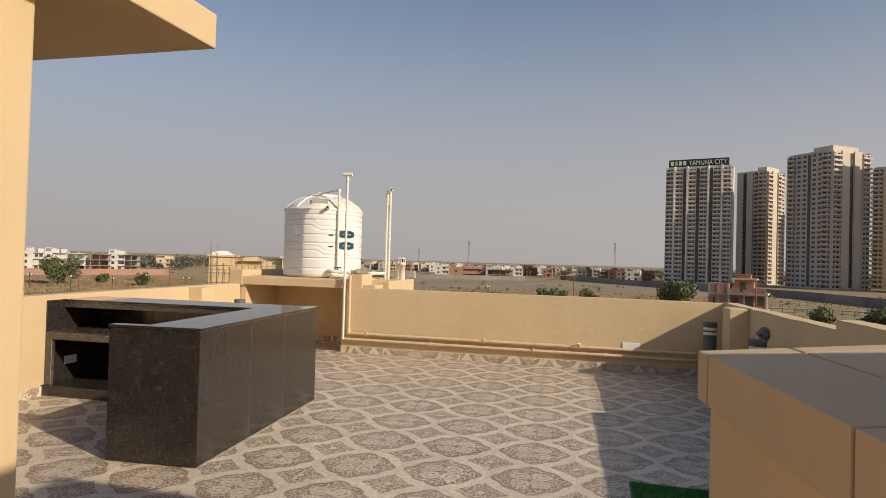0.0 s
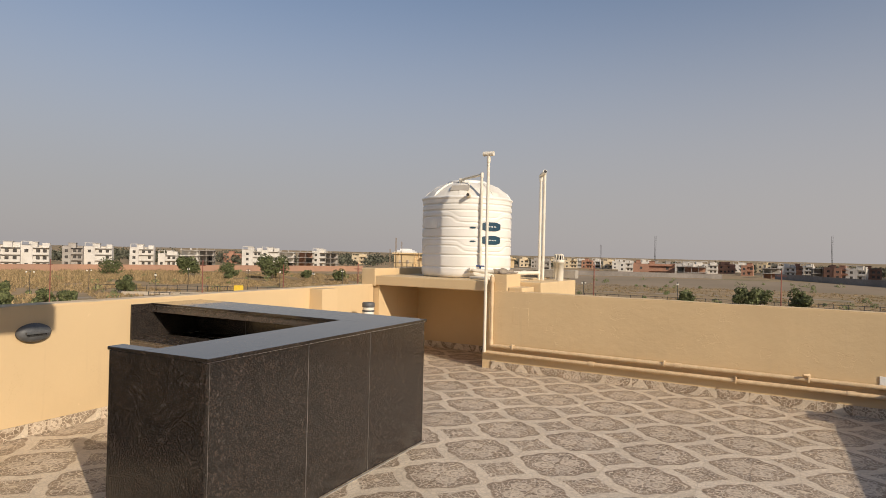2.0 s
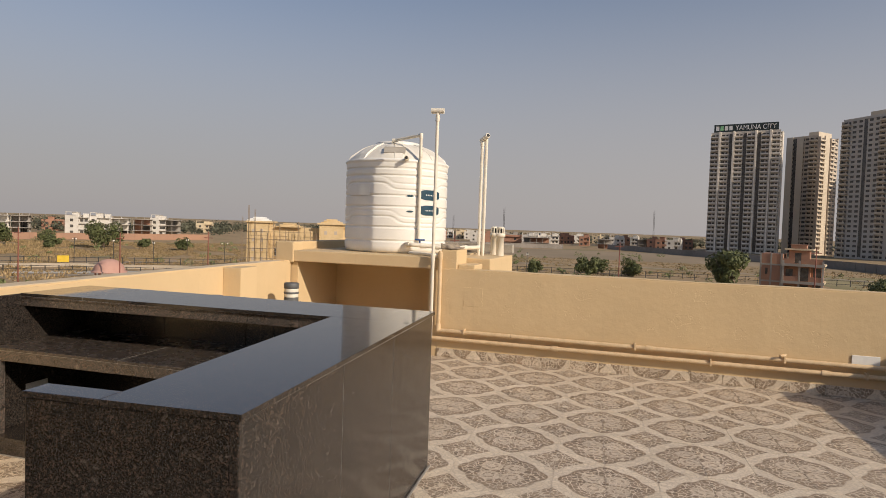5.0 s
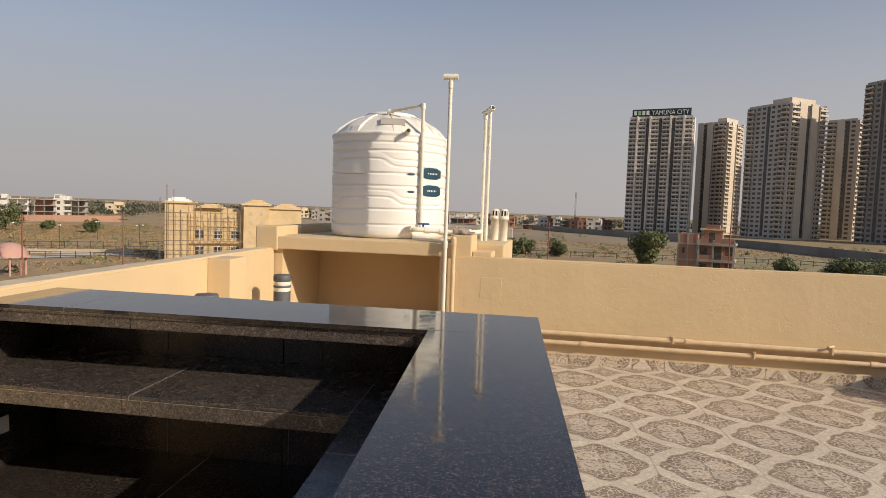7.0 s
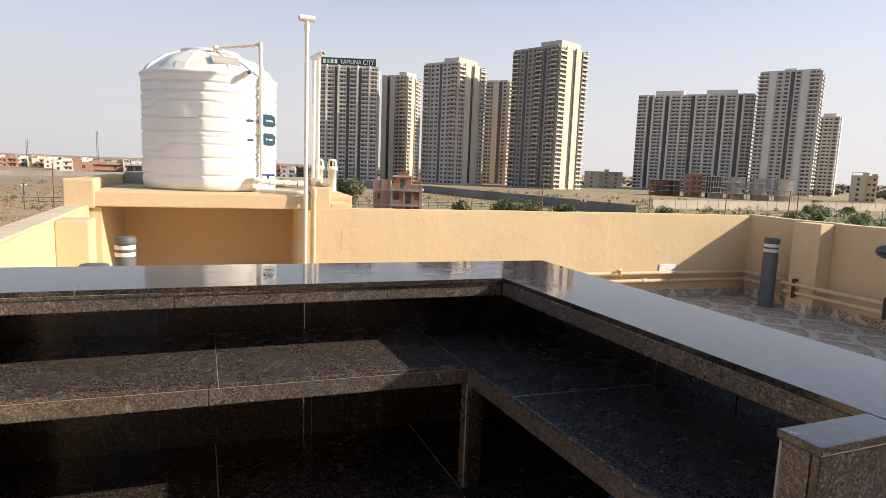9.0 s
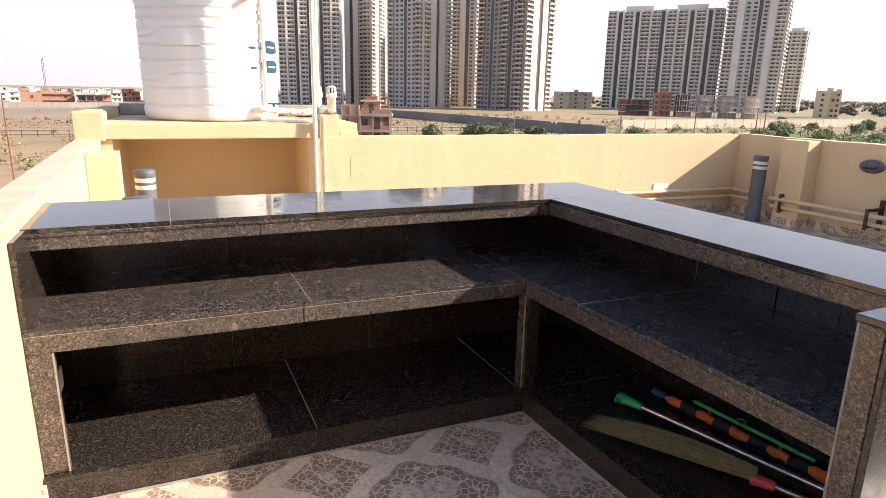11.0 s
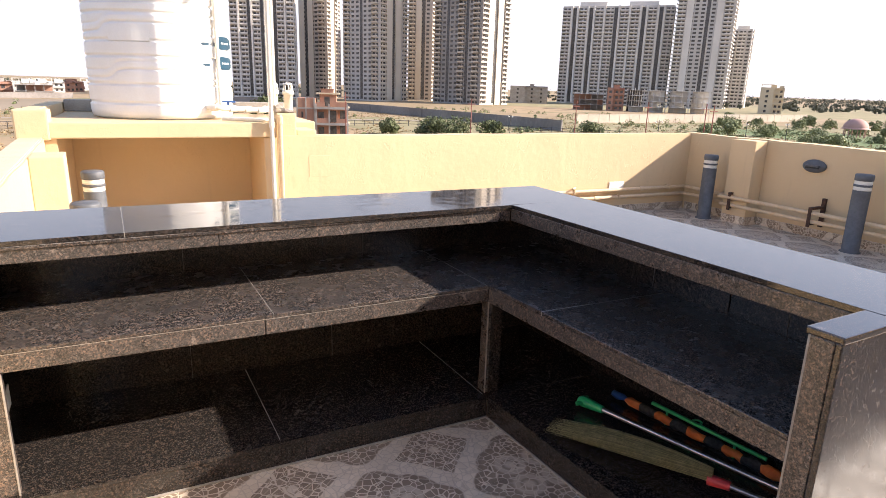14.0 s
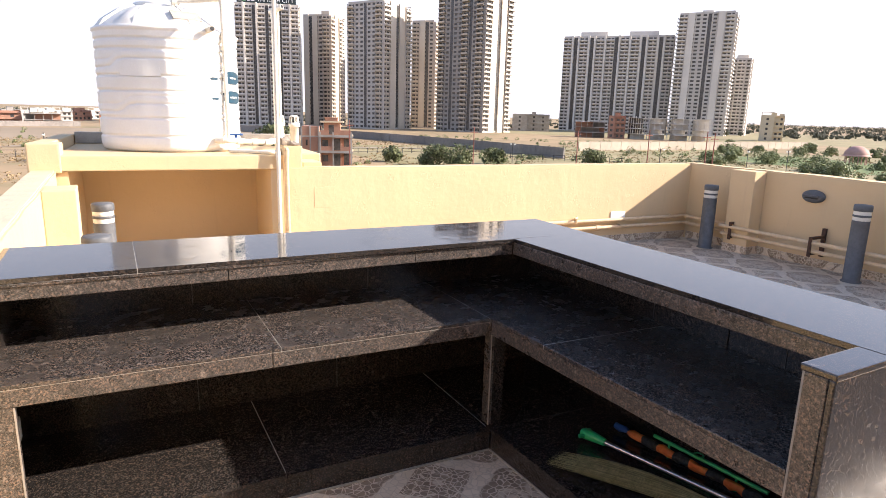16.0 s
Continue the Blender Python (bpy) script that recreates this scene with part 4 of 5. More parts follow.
skew(oval_lamp(EX - 0.001, 8.06, 0.815, -90), M_E)
skew(oval_lamp(WX + 0.001, 4.95, 0.83, 90), M_W)

# ---- broom, mop and duster on the bottom shelf ----
BASE = 0.116
broom = thing("grass_broom", "dry grass broom with a red collar and steel handle", "broom")
tip, neck, end = Vector((-2.93, 5.44, BASE + 0.03)), Vector((-2.60, 4.86, BASE + 0.05)), Vector((-2.41, 4.55, BASE + 0.03))
rng = random.Random(7)
bm = bmesh.new()
axis = (tip - neck).normalized()
side = axis.cross(Vector((0, 0, 1))).normalized()
for k in range(650):
    s, u = rng.uniform(-1, 1), rng.uniform(0, 1)
    ln = rng.uniform(0.75, 1.04)
    prev = None
    for j in range(5):
        f = j / 4 * ln
        spread = 0.014 + 0.066 * math.sin(min(1.0, f * 1.25) * 1.7) * (1 - 0.25 * f)
        p = neck + (tip - neck) * f + side * s * spread + Vector((0, 0, 1)) * (u * 0.045 * (1 - 0.6 * f) - 0.02 * f) + side * 0.05 * math.sin(f * 2.5)
        p.z = max(BASE + 0.004, p.z)
        w = side * (0.0016 * (1.2 - f))
        now = (bm.verts.new(p - w), bm.verts.new(p + w))
        if prev:
            bm.faces.new((prev[0], prev[1], now[1], now[0]))
        prev = now
part("bristles", bm, straw_mat, broom, "olive dry grass stems", "stuff")
bm = bmesh.new()
tube(bm, [neck + axis * 0.015, neck - axis * 0.065], 0.020, 16, True, [1.15, 0.9])
part("collar", bm, red_plastic, broom)
bm = bmesh.new()
tube(bm, [neck - axis * 0.06, end], 0.010)
part("handle", bm, steel_mat, broom)

mop = thing("mop_stick", "grey mop stick with a green plastic head clip", "mop")
a, b = Vector((-2.66, 5.53, BASE + 0.04)), Vector((-2.33, 4.60, BASE + 0.03))
d = (b - a).normalized()
bm = bmesh.new()
tube(bm, [a + d * 0.05, b], 0.011)
part("stick", bm, steel_mat, mop)
bm = bmesh.new()
tube(bm, [a - d * 0.05, a - d * 0.03, a + d * 0.02, a + d * 0.08], 0.022, 10, True, [0.7, 1.25, 1.1, 0.8])
sd = d.cross(Vector((0, 0, 1))).normalized()
for s in (-1, 1):
    tube(bm, [a + sd * 0.02 * s - d * 0.02, a + sd * 0.045 * s - d * 0.035], 0.01, 8)
part("clip", bm, green_plastic, mop)

roll = thing("wrapped_stick", "stick wrapped in orange and black cloth bands", "duster")
a, b = Vector((-2.47, 5.58, BASE + 0.03)), Vector((-2.27, 4.62, BASE + 0.03))
n = 12
for k in range(n):
    p, q = a + (b - a) * (k / n), a + (b - a) * ((k + 1) / n)
    mat = blue_plastic if k == 0 else (orange_cloth if k % 2 == 1 else black_cloth)
    bm = bmesh.new()
    tube(bm, [p, p + (q - p) * 0.3, p + (q - p) * 0.7, q], 0.020 if k else 0.015, 12, True, [0.85, 1.05, 1.0, 0.85])
    for v in bm.verts:
        v.co += Vector((1, 1, 1)) * 0.009 * noise.noise(v.co * 40)
        v.co.z = max(v.co.z, BASE + 0.001)
    part("band", bm, mat, roll)
wiper = thing("green_wiper", "thin green plastic wiper handle with a ring", "wiper")
a, b = Vector((-2.42, 5.37, BASE + 0.075)), Vector((-2.30, 4.86, BASE + 0.062))
bm = bmesh.new()
tube(bm, [a, b], 0.009, 10)
part("rod", bm, green_plastic, wiper)
bm = bmesh.new()
c = a + (b - a) * 0.42
ring = [c + Vector((math.cos(t) * 0.02, math.sin(t) * 0.02, 0.012)) for t in [2 * math.pi * k / 12 for k in range(13)]]
tube(bm, ring, 0.004, 6)
part("ring", bm, green_plastic, wiper)
for s in (0.15, 0.75):
    c = a + (b - a) * s
    bm = bmesh.new()
    tube(bm, [c, Vector((c.x, c.y, BASE))], 0.006, 6)
    part("foot", bm, green_plastic, wiper)


# ---- surroundings ----
HERE = Vector((-2.0, 2.5, 0))


def away(az, d, z=GROUND):
    """A place at a bearing in degrees, clockwise from +y, and a distance from the terrace."""
    return Vector((HERE.x + d * math.sin(radians(az)), HERE.y + d * math.cos(radians(az)), z))


bm = bmesh.new()
bmesh.ops.create_grid(bm, x_segments=8, y_segments=8, size=4500)
bmesh.ops.translate(bm, vec=(0, 0, GROUND), verts=bm.verts)
tagged(part("ground", bm, ground_m), "dry brown fields and waste ground", "", "", "structure")


def strip(name, pts, width, z, mat, label):
    """A flat band along a line on the ground."""
    bm = bmesh.new()
    pts = [Vector(p) for p in pts]
    prev = None
    for i, p in enumerate(pts):
        d = (pts[min(i + 1, len(pts) - 1)] - pts[max(i - 1, 0)]).normalized()
        s = Vector((-d.y, d.x, 0)) * width / 2
        now = [bm.verts.new(Vector((q.x, q.y, GROUND + z))) for q in (p - s, p + s)]
        if prev:
            bm.faces.new((prev[0], now[0], now[1], prev[1]))
        prev = now
    bmesh.ops.recalc_face_normals(bm, faces=bm.faces)
    return tagged(part(name, bm, mat), label, "", "", "structure")


strip("road", [away(-62, 150), away(-50, 160), away(-38, 178), away(-20, 205), away(0, 215), away(25, 215)], 5, 0.05, road_mat, "dusty grey road between fields")
strip("path", [away(-80, 120), away(-60, 128), away(-40, 140), away(-28, 160)], 3, 0.06, road_mat, "pale footpath beside a fence")
strip("lawn", [away(-84, 165), away(-72, 150), away(-66, 140)], 26, 0.04, lawn_mat, "green park lawn")
strip("scrub_ground", [away(18, 150), away(30, 165), away(44, 190), away(58, 205), away(76, 210)], 150, 0.03, scrub_ground, "olive scrubby waste ground beyond the wall")
strip("far_fields", [away(34, 640), away(56, 620), away(80, 620)], 420, 0.03, scrub_ground, "far olive fields beyond the park")
strip("lawn_right", [away(50, 240), away(62, 200), away(80, 190)], 45, 0.04, lawn_mat, "green park lawn beyond the wall")
strip("field", [away(-26, 300), away(-5, 310), away(12, 330)], 110, 0.02, plain("ploughed_field", (0.25, 0.19, 0.12), (0.30, 0.23, 0.15), 0.02, 0.95, relief=0, fine=0.5), "pale ploughed field")
strip("field_left", [away(-48, 255), away(-28, 255)], 60, 0.025, plain("stubble_field", (0.30, 0.20, 0.09), (0.24, 0.17, 0.085), 0.03, 0.95, relief=0, fine=0.6), "golden stubble field")


def boundary(name, pts, height, mat, label, panel=3.0):
    """A long garden wall with piers."""
    ob = thing(name, label, "boundary wall")
    bx, px = [], []
    mats = []
    for a, b in zip(pts, pts[1:]):
        d = b - a
        n = max(1, int(d.length / panel))
        m = Matrix.Translation((a.x, a.y, GROUND)) @ Matrix.Rotation(math.atan2(d.y, d.x), 4, "Z")
        me = cuboids("wall_run", [(0, d.length, -0.12, 0.12, 0, height)] + [(0, d.length, -0.18, 0.18, height, height + 0.12)], m)
        part("wall_run", me, mat, ob)
        me = cuboids("pier", [(k * d.length / n - 0.18, k * d.length / n + 0.18, -0.2, 0.2, 0, height + 0.2) for k in range(n + 1)], m)
        part("pier_row", me, mat, ob, kind="stuff")
    return ob


boundary("brick_boundary_wall", [away(-84, 300), away(-66, 300), away(-50, 315), away(-38, 340)], 2.8, wall_brick, "red brick boundary wall in front of houses")
boundary("pale_field_wall", [away(-25, 360), away(-14, 372), away(-6, 385)], 2.6, wall_grey, "long grey field wall before far houses")
boundary("grey_boundary_wall", [away(-2, 420), away(8, 330), away(17, 278), away(26, 220), away(34.8, 182)], 3.0, wall_grey, "stained grey boundary wall before the towers", 6.0)
boundary("pale_boundary_wall", [away(36.3, 228), away(44, 265), away(54.6, 345)], 3.2, wall_pale, "pale sunlit boundary wall", 5.0)


def tower(label, az, d, normal, width, depth, floors, front, side, base, pale, fh=3.05, roof=()):
    """A block of flats. front, side: bays as letters: b balcony, w window, f fin, p plain panel, d dark strip for a
    shaded recess.
    """
    p = away(az, d)
    ob = thing("apartment_tower", label, "apartment tower", p, 180 - normal, group="apartment towers")
    h = floors * fh
    part("wall", cuboids("wall", [(-width / 2, width / 2, -depth / 2, depth / 2, 0, h)]), base, ob)
    rng = random.Random(int(az * 10) + floors)
    share = {"b": 1.5, "w": 1.1, "f": 0.42, "p": 1.3, "d": 0.7}

    def face(bays, length, turn, off):
        m = Matrix.Rotation(radians(turn), 4, "Z") @ Matrix.Translation((0, -off, 0))
        total = sum(share[c] for c in bays)
        x = -length / 2
        slabs, rails, dark, fins, panels = [], [], [], [], []
        for c in bays:
            w = length * share[c] / total
            x0, x1 = x + 0.15, x + w - 0.15
            if c == "f":
                fins.append((x0, x1, -2.4, 0.05, 0, h + 1.2))
            elif c == "p":
                panels.append((x0, x1, -0.8, 0.05, 0, h + 1.0))
            elif c == "d":
                # flat dark strip paints the shade of a recess
                dark.append((x0, x1, -0.03, 0.02, 1.2, h - 0.3))
            for k in range(floors):
                z = k * fh
                if c == "b":
                    slabs.append((x0, x1, -1.7, 0.0, z - 0.1, z + 0.12))
                    rails.append((x0, x1, -1.72, -1.62, z + 0.12, z + 1.0))
                    slabs.append((x0 - 0.1, x0 + 0.1, -1.6, 0.0, z + 0.12, z + fh - 0.1))
                    dark.append((x0 + 0.3, x0 + 0.3 + (x1 - x0) * 0.42, -0.04, 0.02, z + 0.15, z + 2.35))
                    dark.append((x1 - (x1 - x0) * 0.36, x1 - 0.4, -0.04, 0.02, z + 0.8, z + 2.3))
                elif c == "w":
                    dark.append((x0 + (x1 - x0) * 0.2, x1 - (x1 - x0) * 0.2, -0.05, 0.02, z + 0.95, z + 2.4))
                    slabs.append((x0 + (x1 - x0) * 0.12, x1 - (x1 - x0) * 0.12, -0.6, 0.0, z + 2.45, z + 2.58))
                elif c == "p" and k % 1 == 0:
                    dark.append(((x0 + x1) / 2 - 0.5, (x0 + x1) / 2 + 0.5, -0.86, -0.78, z + 1.3, z + 2.2) if (x1 - x0) > 9 else (x1 + 0.02, x1 + 0.3, -0.3, 0.02, z + 0.9, z + 2.4))
        # lengths advance
            x += w
        for nm, bx, mat in (("balcony_grid", slabs, base), ("railing_grid", rails, pale), ("window_grid", dark, window_hollow_dark)):
            if bx:
                part(nm, cuboids(nm, bx, m), mat, ob, kind="stuff")
        for b in fins:
            part("fin", cuboids("fin", [b], m), pale, ob)
        for b in panels:
            part("panel", cuboids("panel", [b], m), pale, ob)
    face(front, width, 0, depth / 2)
    if side:
        face(side, depth, 90, width / 2)
        face(side, depth, -90, width / 2)
    part("roof_parapet", cuboids("roof_parapet", [(-width / 2, width / 2, -depth / 2, -depth / 2 + 0.3, h, h + 1.1), (-width / 2, width / 2, depth / 2 - 0.3, depth / 2, h, h + 1.1)]), base, ob)
    for x0, x1, hh in roof:
        part("roof_room", cuboids("roof_room", [(x0 * width, x1 * width, -depth * 0.35, depth * 0.3, h, h + hh)]), pale, ob)
    return ob


tower("tall grey-brown apartment tower with pale fins and a roof sign", 8.9, 480, 196, 43, 22, 27, "bfbdfbdbfdbfb", "wpw", tower_grey, tower_pale)
tower("cream apartment tower set back between others", 13.6, 515, 222, 22, 26, 27, "pdpwb", "bpbw", tower_brown, tower_cream, roof=[(0.1, 0.4, 4)])
tower("cream apartment tower with a sunlit side and balconies", 18.4, 465, 236, 30, 34, 28, "bwwdwwb", "bpdpb", tower_grey, tower_cream, roof=[(-0.05, 0.4, 4.5), (-0.45, -0.2, 2)])
tower("brown apartment tower half hidden behind another", 22.7, 520, 224, 18, 22, 27, "bpdw", "bpb", tower_brown, tower_cream)
tower("unfinished grey apartment tower with bare top floors", 26.9, 450, 244, 38, 34, 31, "bwdwwbdwb", "bpdpb", tower_dark, tower_cream, roof=[(0.0, 0.45, 5)])
tower("wide grey apartment tower block with pale vertical fins", 39.4, 600, 224, 94, 26, 27, "bfdfbfdfbfbdfbfbfdfbfdfb", "wpw", tower_grey, tower_pale, roof=[(-0.35, -0.1, 5), (0.1, 0.36, 5)])
tower("tall pale apartment tower with plain panels", 46.4, 580, 234, 42, 26, 32, "bpwwdwpb", "bwb", tower_grey, tower_pale, roof=[(-0.1, 0.1, 3)])
tower("slender grey apartment tower", 49.4, 640, 238, 16, 18, 22, "wbw", "wpw", tower_grey, tower_pale, roof=[(-0.3, 0.3, 4)])

# sign on the roof of the first tower
sign = thing("roof_sign", "dark roof sign board with white letters", "sign", away(8.9, 480, GROUND + 27 * 3.05), 180 - 196)
part("board", cuboids("board", [(-20, 20, -10.4, -9.9, 1.2, 6.4)]), sign_mat, sign)
for x in (-17, -6, 6, 17):
    part("strut", cuboids("strut", [(x - 0.2, x + 0.2, -9.9, -9.5, 0, 5.5)]), dark_metal, sign)
cur = bpy.data.curves.new("sign_text", "FONT")
cur.body, cur.size, cur.extrude, cur.align_x = "YAMUNA CITY", 4.6, 0.08, "LEFT"
tmp = bpy.data.objects.new("tmp", cur)
scene.collection.objects.link(tmp)
dg = bpy.context.evaluated_depsgraph_get()
me = bpy.data.meshes.new_from_object(tmp.evaluated_get(dg))
bpy.data.objects.remove(tmp)
me.materials.clear()
xs_ = [v.co.x for v in me.vertices]
fit_w = 25.0 / (max(xs_) - min(xs_))
me.transform(Matrix.Translation((-6.4, -10.55, 2.2)) @ Matrix.Rotation(radians(90), 4, "X") @ Matrix.Diagonal((fit_w, 1, 1, 1)))
part("lettering", me, sign_letters, sign, "white capital letters")
for k, mat in enumerate((sign_letters, sign_green, sign_letters, sign_letters)):
    x = -18.8 + k * 2.85
    part("emblem_block", cuboids("emblem_block", [(x, x + 2.0, -10.6, -10.4, 2.3, 5.3)]), mat, sign)


def house(az, d, w, floors, style, turn=0.0, dep=9.0, fh=3.2, label="", room=True, seed=0):
    """A small flat-roofed house: plaster, brick or bare concrete frame."""
    rng = random.Random(seed + int(az * 100))
    ob = thing("house", label, "house", away(az, d), -az + turn, group="far houses")
    h = floors * fh
    mat = {"white": house_white, "cream": house_cream, "brick": brick_mat, "frame": house_grey, "grey": house_grey, "pale": house_white}[style]
    pane = bpy.data.meshes.get("house_window") or cuboids("house_window", [(-0.75, 0.75, -0.04, 0.06, 0, 1.5)])
    if style in ("frame", "pale"):
        cols, slabs, fill = [], [], []
        n = max(2, int(w / 3.6))
        for k in range(n + 1):
            for y in (-dep / 2, 0, dep / 2 - 0.3):
                x = -w / 2 + k * (w - 0.3) / n
                cols.append((x, x + 0.3, y, y + 0.3, 0, h + (1.0 if rng.random() < 0.4 else 0)))
        for f in range(1, floors + 1):
            slabs.append((-w / 2 - 0.6, w / 2 + 0.6, -dep / 2 - 0.8, dep / 2, f * fh - 0.25, f * fh))
        for f in range(floors):
            for k in range(n):
                if rng.random() < 0.6:
                    x = -w / 2 + k * (w - 0.3) / n
                    fill.append((x + 0.3, x + (w - 0.3) / n, 0.02, 0.25, f * fh, (f + 1) * fh - 0.25))
        part("column_grid", cuboids("column_grid", cols), mat, ob, kind="stuff")
        for s in slabs:
            part("floor_slab", cuboids("floor_slab", [s]), mat, ob)
        if fill:
            part("infill", cuboids("infill", fill), house_white if style == "pale" else brick_mat if rng.random() < 0.6 else house_grey, ob, kind="stuff")
        part("back_wall", cuboids("back_wall", [(-w / 2, w / 2, dep / 2 - 0.25, dep / 2 - 0.02, 0, h - 0.26)]), window_hollow_dark if rng.random() < 0.2 else house_white if style == "pale" else house_grey, ob)
        return ob
    cut = w * rng.uniform(0.35, 0.6)
    part("wall", cuboids("wall", [(-w / 2, -w / 2 + cut, -dep / 2, dep / 2, 0, h), (-w / 2 + cut, w / 2, -dep / 2 + 1.4, dep / 2, 0, h)]), mat, ob)
    slabs = [(-w / 2 + cut - 0.05, w / 2 + 0.1, -dep / 2 + 0.1, -dep / 2 + 1.4, f * fh - 0.15, f * fh) for f in range(1, floors + 1)]
    part("balcony", cuboids("balcony", slabs + [(a, b, c, c + 0.12, z1, z1 + 0.9) for a, b, c, _, _, z1 in slabs[:-1]]), mat, ob, kind="stuff")
    part("roof_parapet", cuboids("roof_parapet", [(-w / 2, w / 2, dep / 2 - 0.2, dep / 2, h, h + 0.9), (-w / 2, -w / 2 + 0.2, -dep / 2, dep / 2 - 0.2, h, h + 0.9), (w / 2 - 0.2, w / 2, -dep / 2 + 1.4, dep / 2 - 0.2, h, h + 0.9), (-w / 2 + 0.2, -w / 2 + cut, -dep / 2, -dep / 2 + 0.2, h, h + 0.9)]), mat, ob)
    if room:
        x = rng.uniform(-0.3, 0.05) * w
        part("roof_room", cuboids("roof_room", [(x, x + 3.4, -1, dep / 2 - 0.5, h, h + 2.5), (x - 0.3, x + 3.7, -1.3, dep / 2 - 0.4, h + 2.5, h + 2.65)]), mat, ob)
    if style in ("white", "cream"):
        part("stair_tower", cuboids("stair_tower", [(w / 2 - 3.2, w / 2 - 0.4, 0.4, dep / 2 - 0.3, h, h + 2.1)]), mat, ob)
        part("pergola", cuboids("pergola", [(-w / 2 + 0.3 + k * (cut - 0.9), -w / 2 + 0.6 + k * (cut - 0.9), -dep / 2 + 0.3, -dep / 2 + 0.6, h + 0.9, h + 2.6) for k in (0, 1)] + [(-w / 2 + 0.2, -w / 2 + cut - 0.2, -dep / 2 + 0.2, -dep / 2 + 0.7, h + 2.6, h + 2.85)]), mat, ob)
    for f in range(floors):
        for x, y in ((-w / 2 + cut / 2, -dep / 2), (-w / 2 + cut + (w - cut) * 0.3, -dep / 2 + 1.4), (-w / 2 + cut + (w - cut) * 0.72, -dep / 2 + 1.4)):
            if rng.random() < 0.85:
                wob = part("window", pane, window_hollow_dark, ob)
                wob.location = (x, y, f * fh + 0.9)
    return ob


white_l, brick_l, frame_l = "white plastered flat-roofed house beyond the fields", "raw red brick house under construction", "bare concrete frame of an unfinished house"
for az, d, w, fl, st in ((-78.5, 345, 14, 3, "white"), (-75.9, 350, 9, 3, "frame"), (-74.0, 352, 14, 3, "brick"), (-72.6, 430, 12, 3, "frame"), (-71.0, 400, 12, 3, "white"), (-70.0, 385, 10, 3, "frame"),
                         (-68.5, 330, 15, 3, "white"), (-66.2, 335, 11, 3, "white"), (-64.3, 337, 11, 3, "white"), (-61.8, 372, 9, 3, "grey"), (-60.0, 375, 13, 3, "white"),
                         (-56.8, 385, 12, 3, "white"), (-54.8, 388, 10, 2, "white"), (-53.1, 392, 9, 3, "pale"), (-51.7, 396, 8, 3, "frame"), (-47.9, 385, 11, 3, "white"), (-46.3, 388, 10, 3, "white"),
                         (-44.9, 392, 9, 3, "pale"), (-43.2, 390, 9, 3, "frame"), (-42.0, 395, 8, 3, "white"), (-40.9, 395, 7, 3, "frame"), (-49.6, 470, 12, 2, "brick"), (-38.4, 520, 12, 2, "cream")):
    house(az, d, w, fl, st, turn=-8, label={"white": white_l, "cream": "cream plastered flat-roofed house", "brick": brick_l, "frame": frame_l, "pale": "pale plastered frame of an unfinished house", "grey": "bare cement house beyond the fields"}[st])
rng = random.Random(21)
for k in range(34):
    az = -23 + k * 0.83 + rng.uniform(-0.2, 0.2)
    d = rng.uniform(430, 620)
    st = rng.choice(["white", "white", "frame", "brick", "grey", "cream"])
    house(az, d, rng.uniform(7, 12), 2, st, turn=rng.uniform(-12, 12), seed=k, label={"white": "small white far-off house", "cream": "small cream far-off house", "brick": "small raw brick house far off", "frame": frame_l, "grey": "small bare cement house far off"}[st])
house(-11.5, 400, 24, 2, "brick", label="long raw brick row house beyond the field")
house(-8.4, 392, 16, 2, "frame", label=frame_l)
house(-2.3, 430, 9, 2, "frame", label=frame_l)
for az, d, w in ((-90, 420, 14), (-86, 390, 12), (-82, 360, 12)):
    house(az, d, w, 3, "white", label=white_l)
# low blocks before the right-hand towers
house(32.2, 520, 30, 4, "grey", label="low grey apartment block behind the wall")
for az, w, st in ((37.4, 18, "frame"), (39.7, 10, "brick"), (41.5, 9, "pale"), (43.2, 8, "pale"), (45.0, 9, "pale"), (46.7, 8, "pale")):
    house(az, 400, w, 3 if az < 39 else 4, st, turn=18 if st == "pale" else 0, label="unfinished low-rise block behind the pale wall")
house(52.0, 470, 14, 5, "cream", label="lone pale apartment block beyond the park")


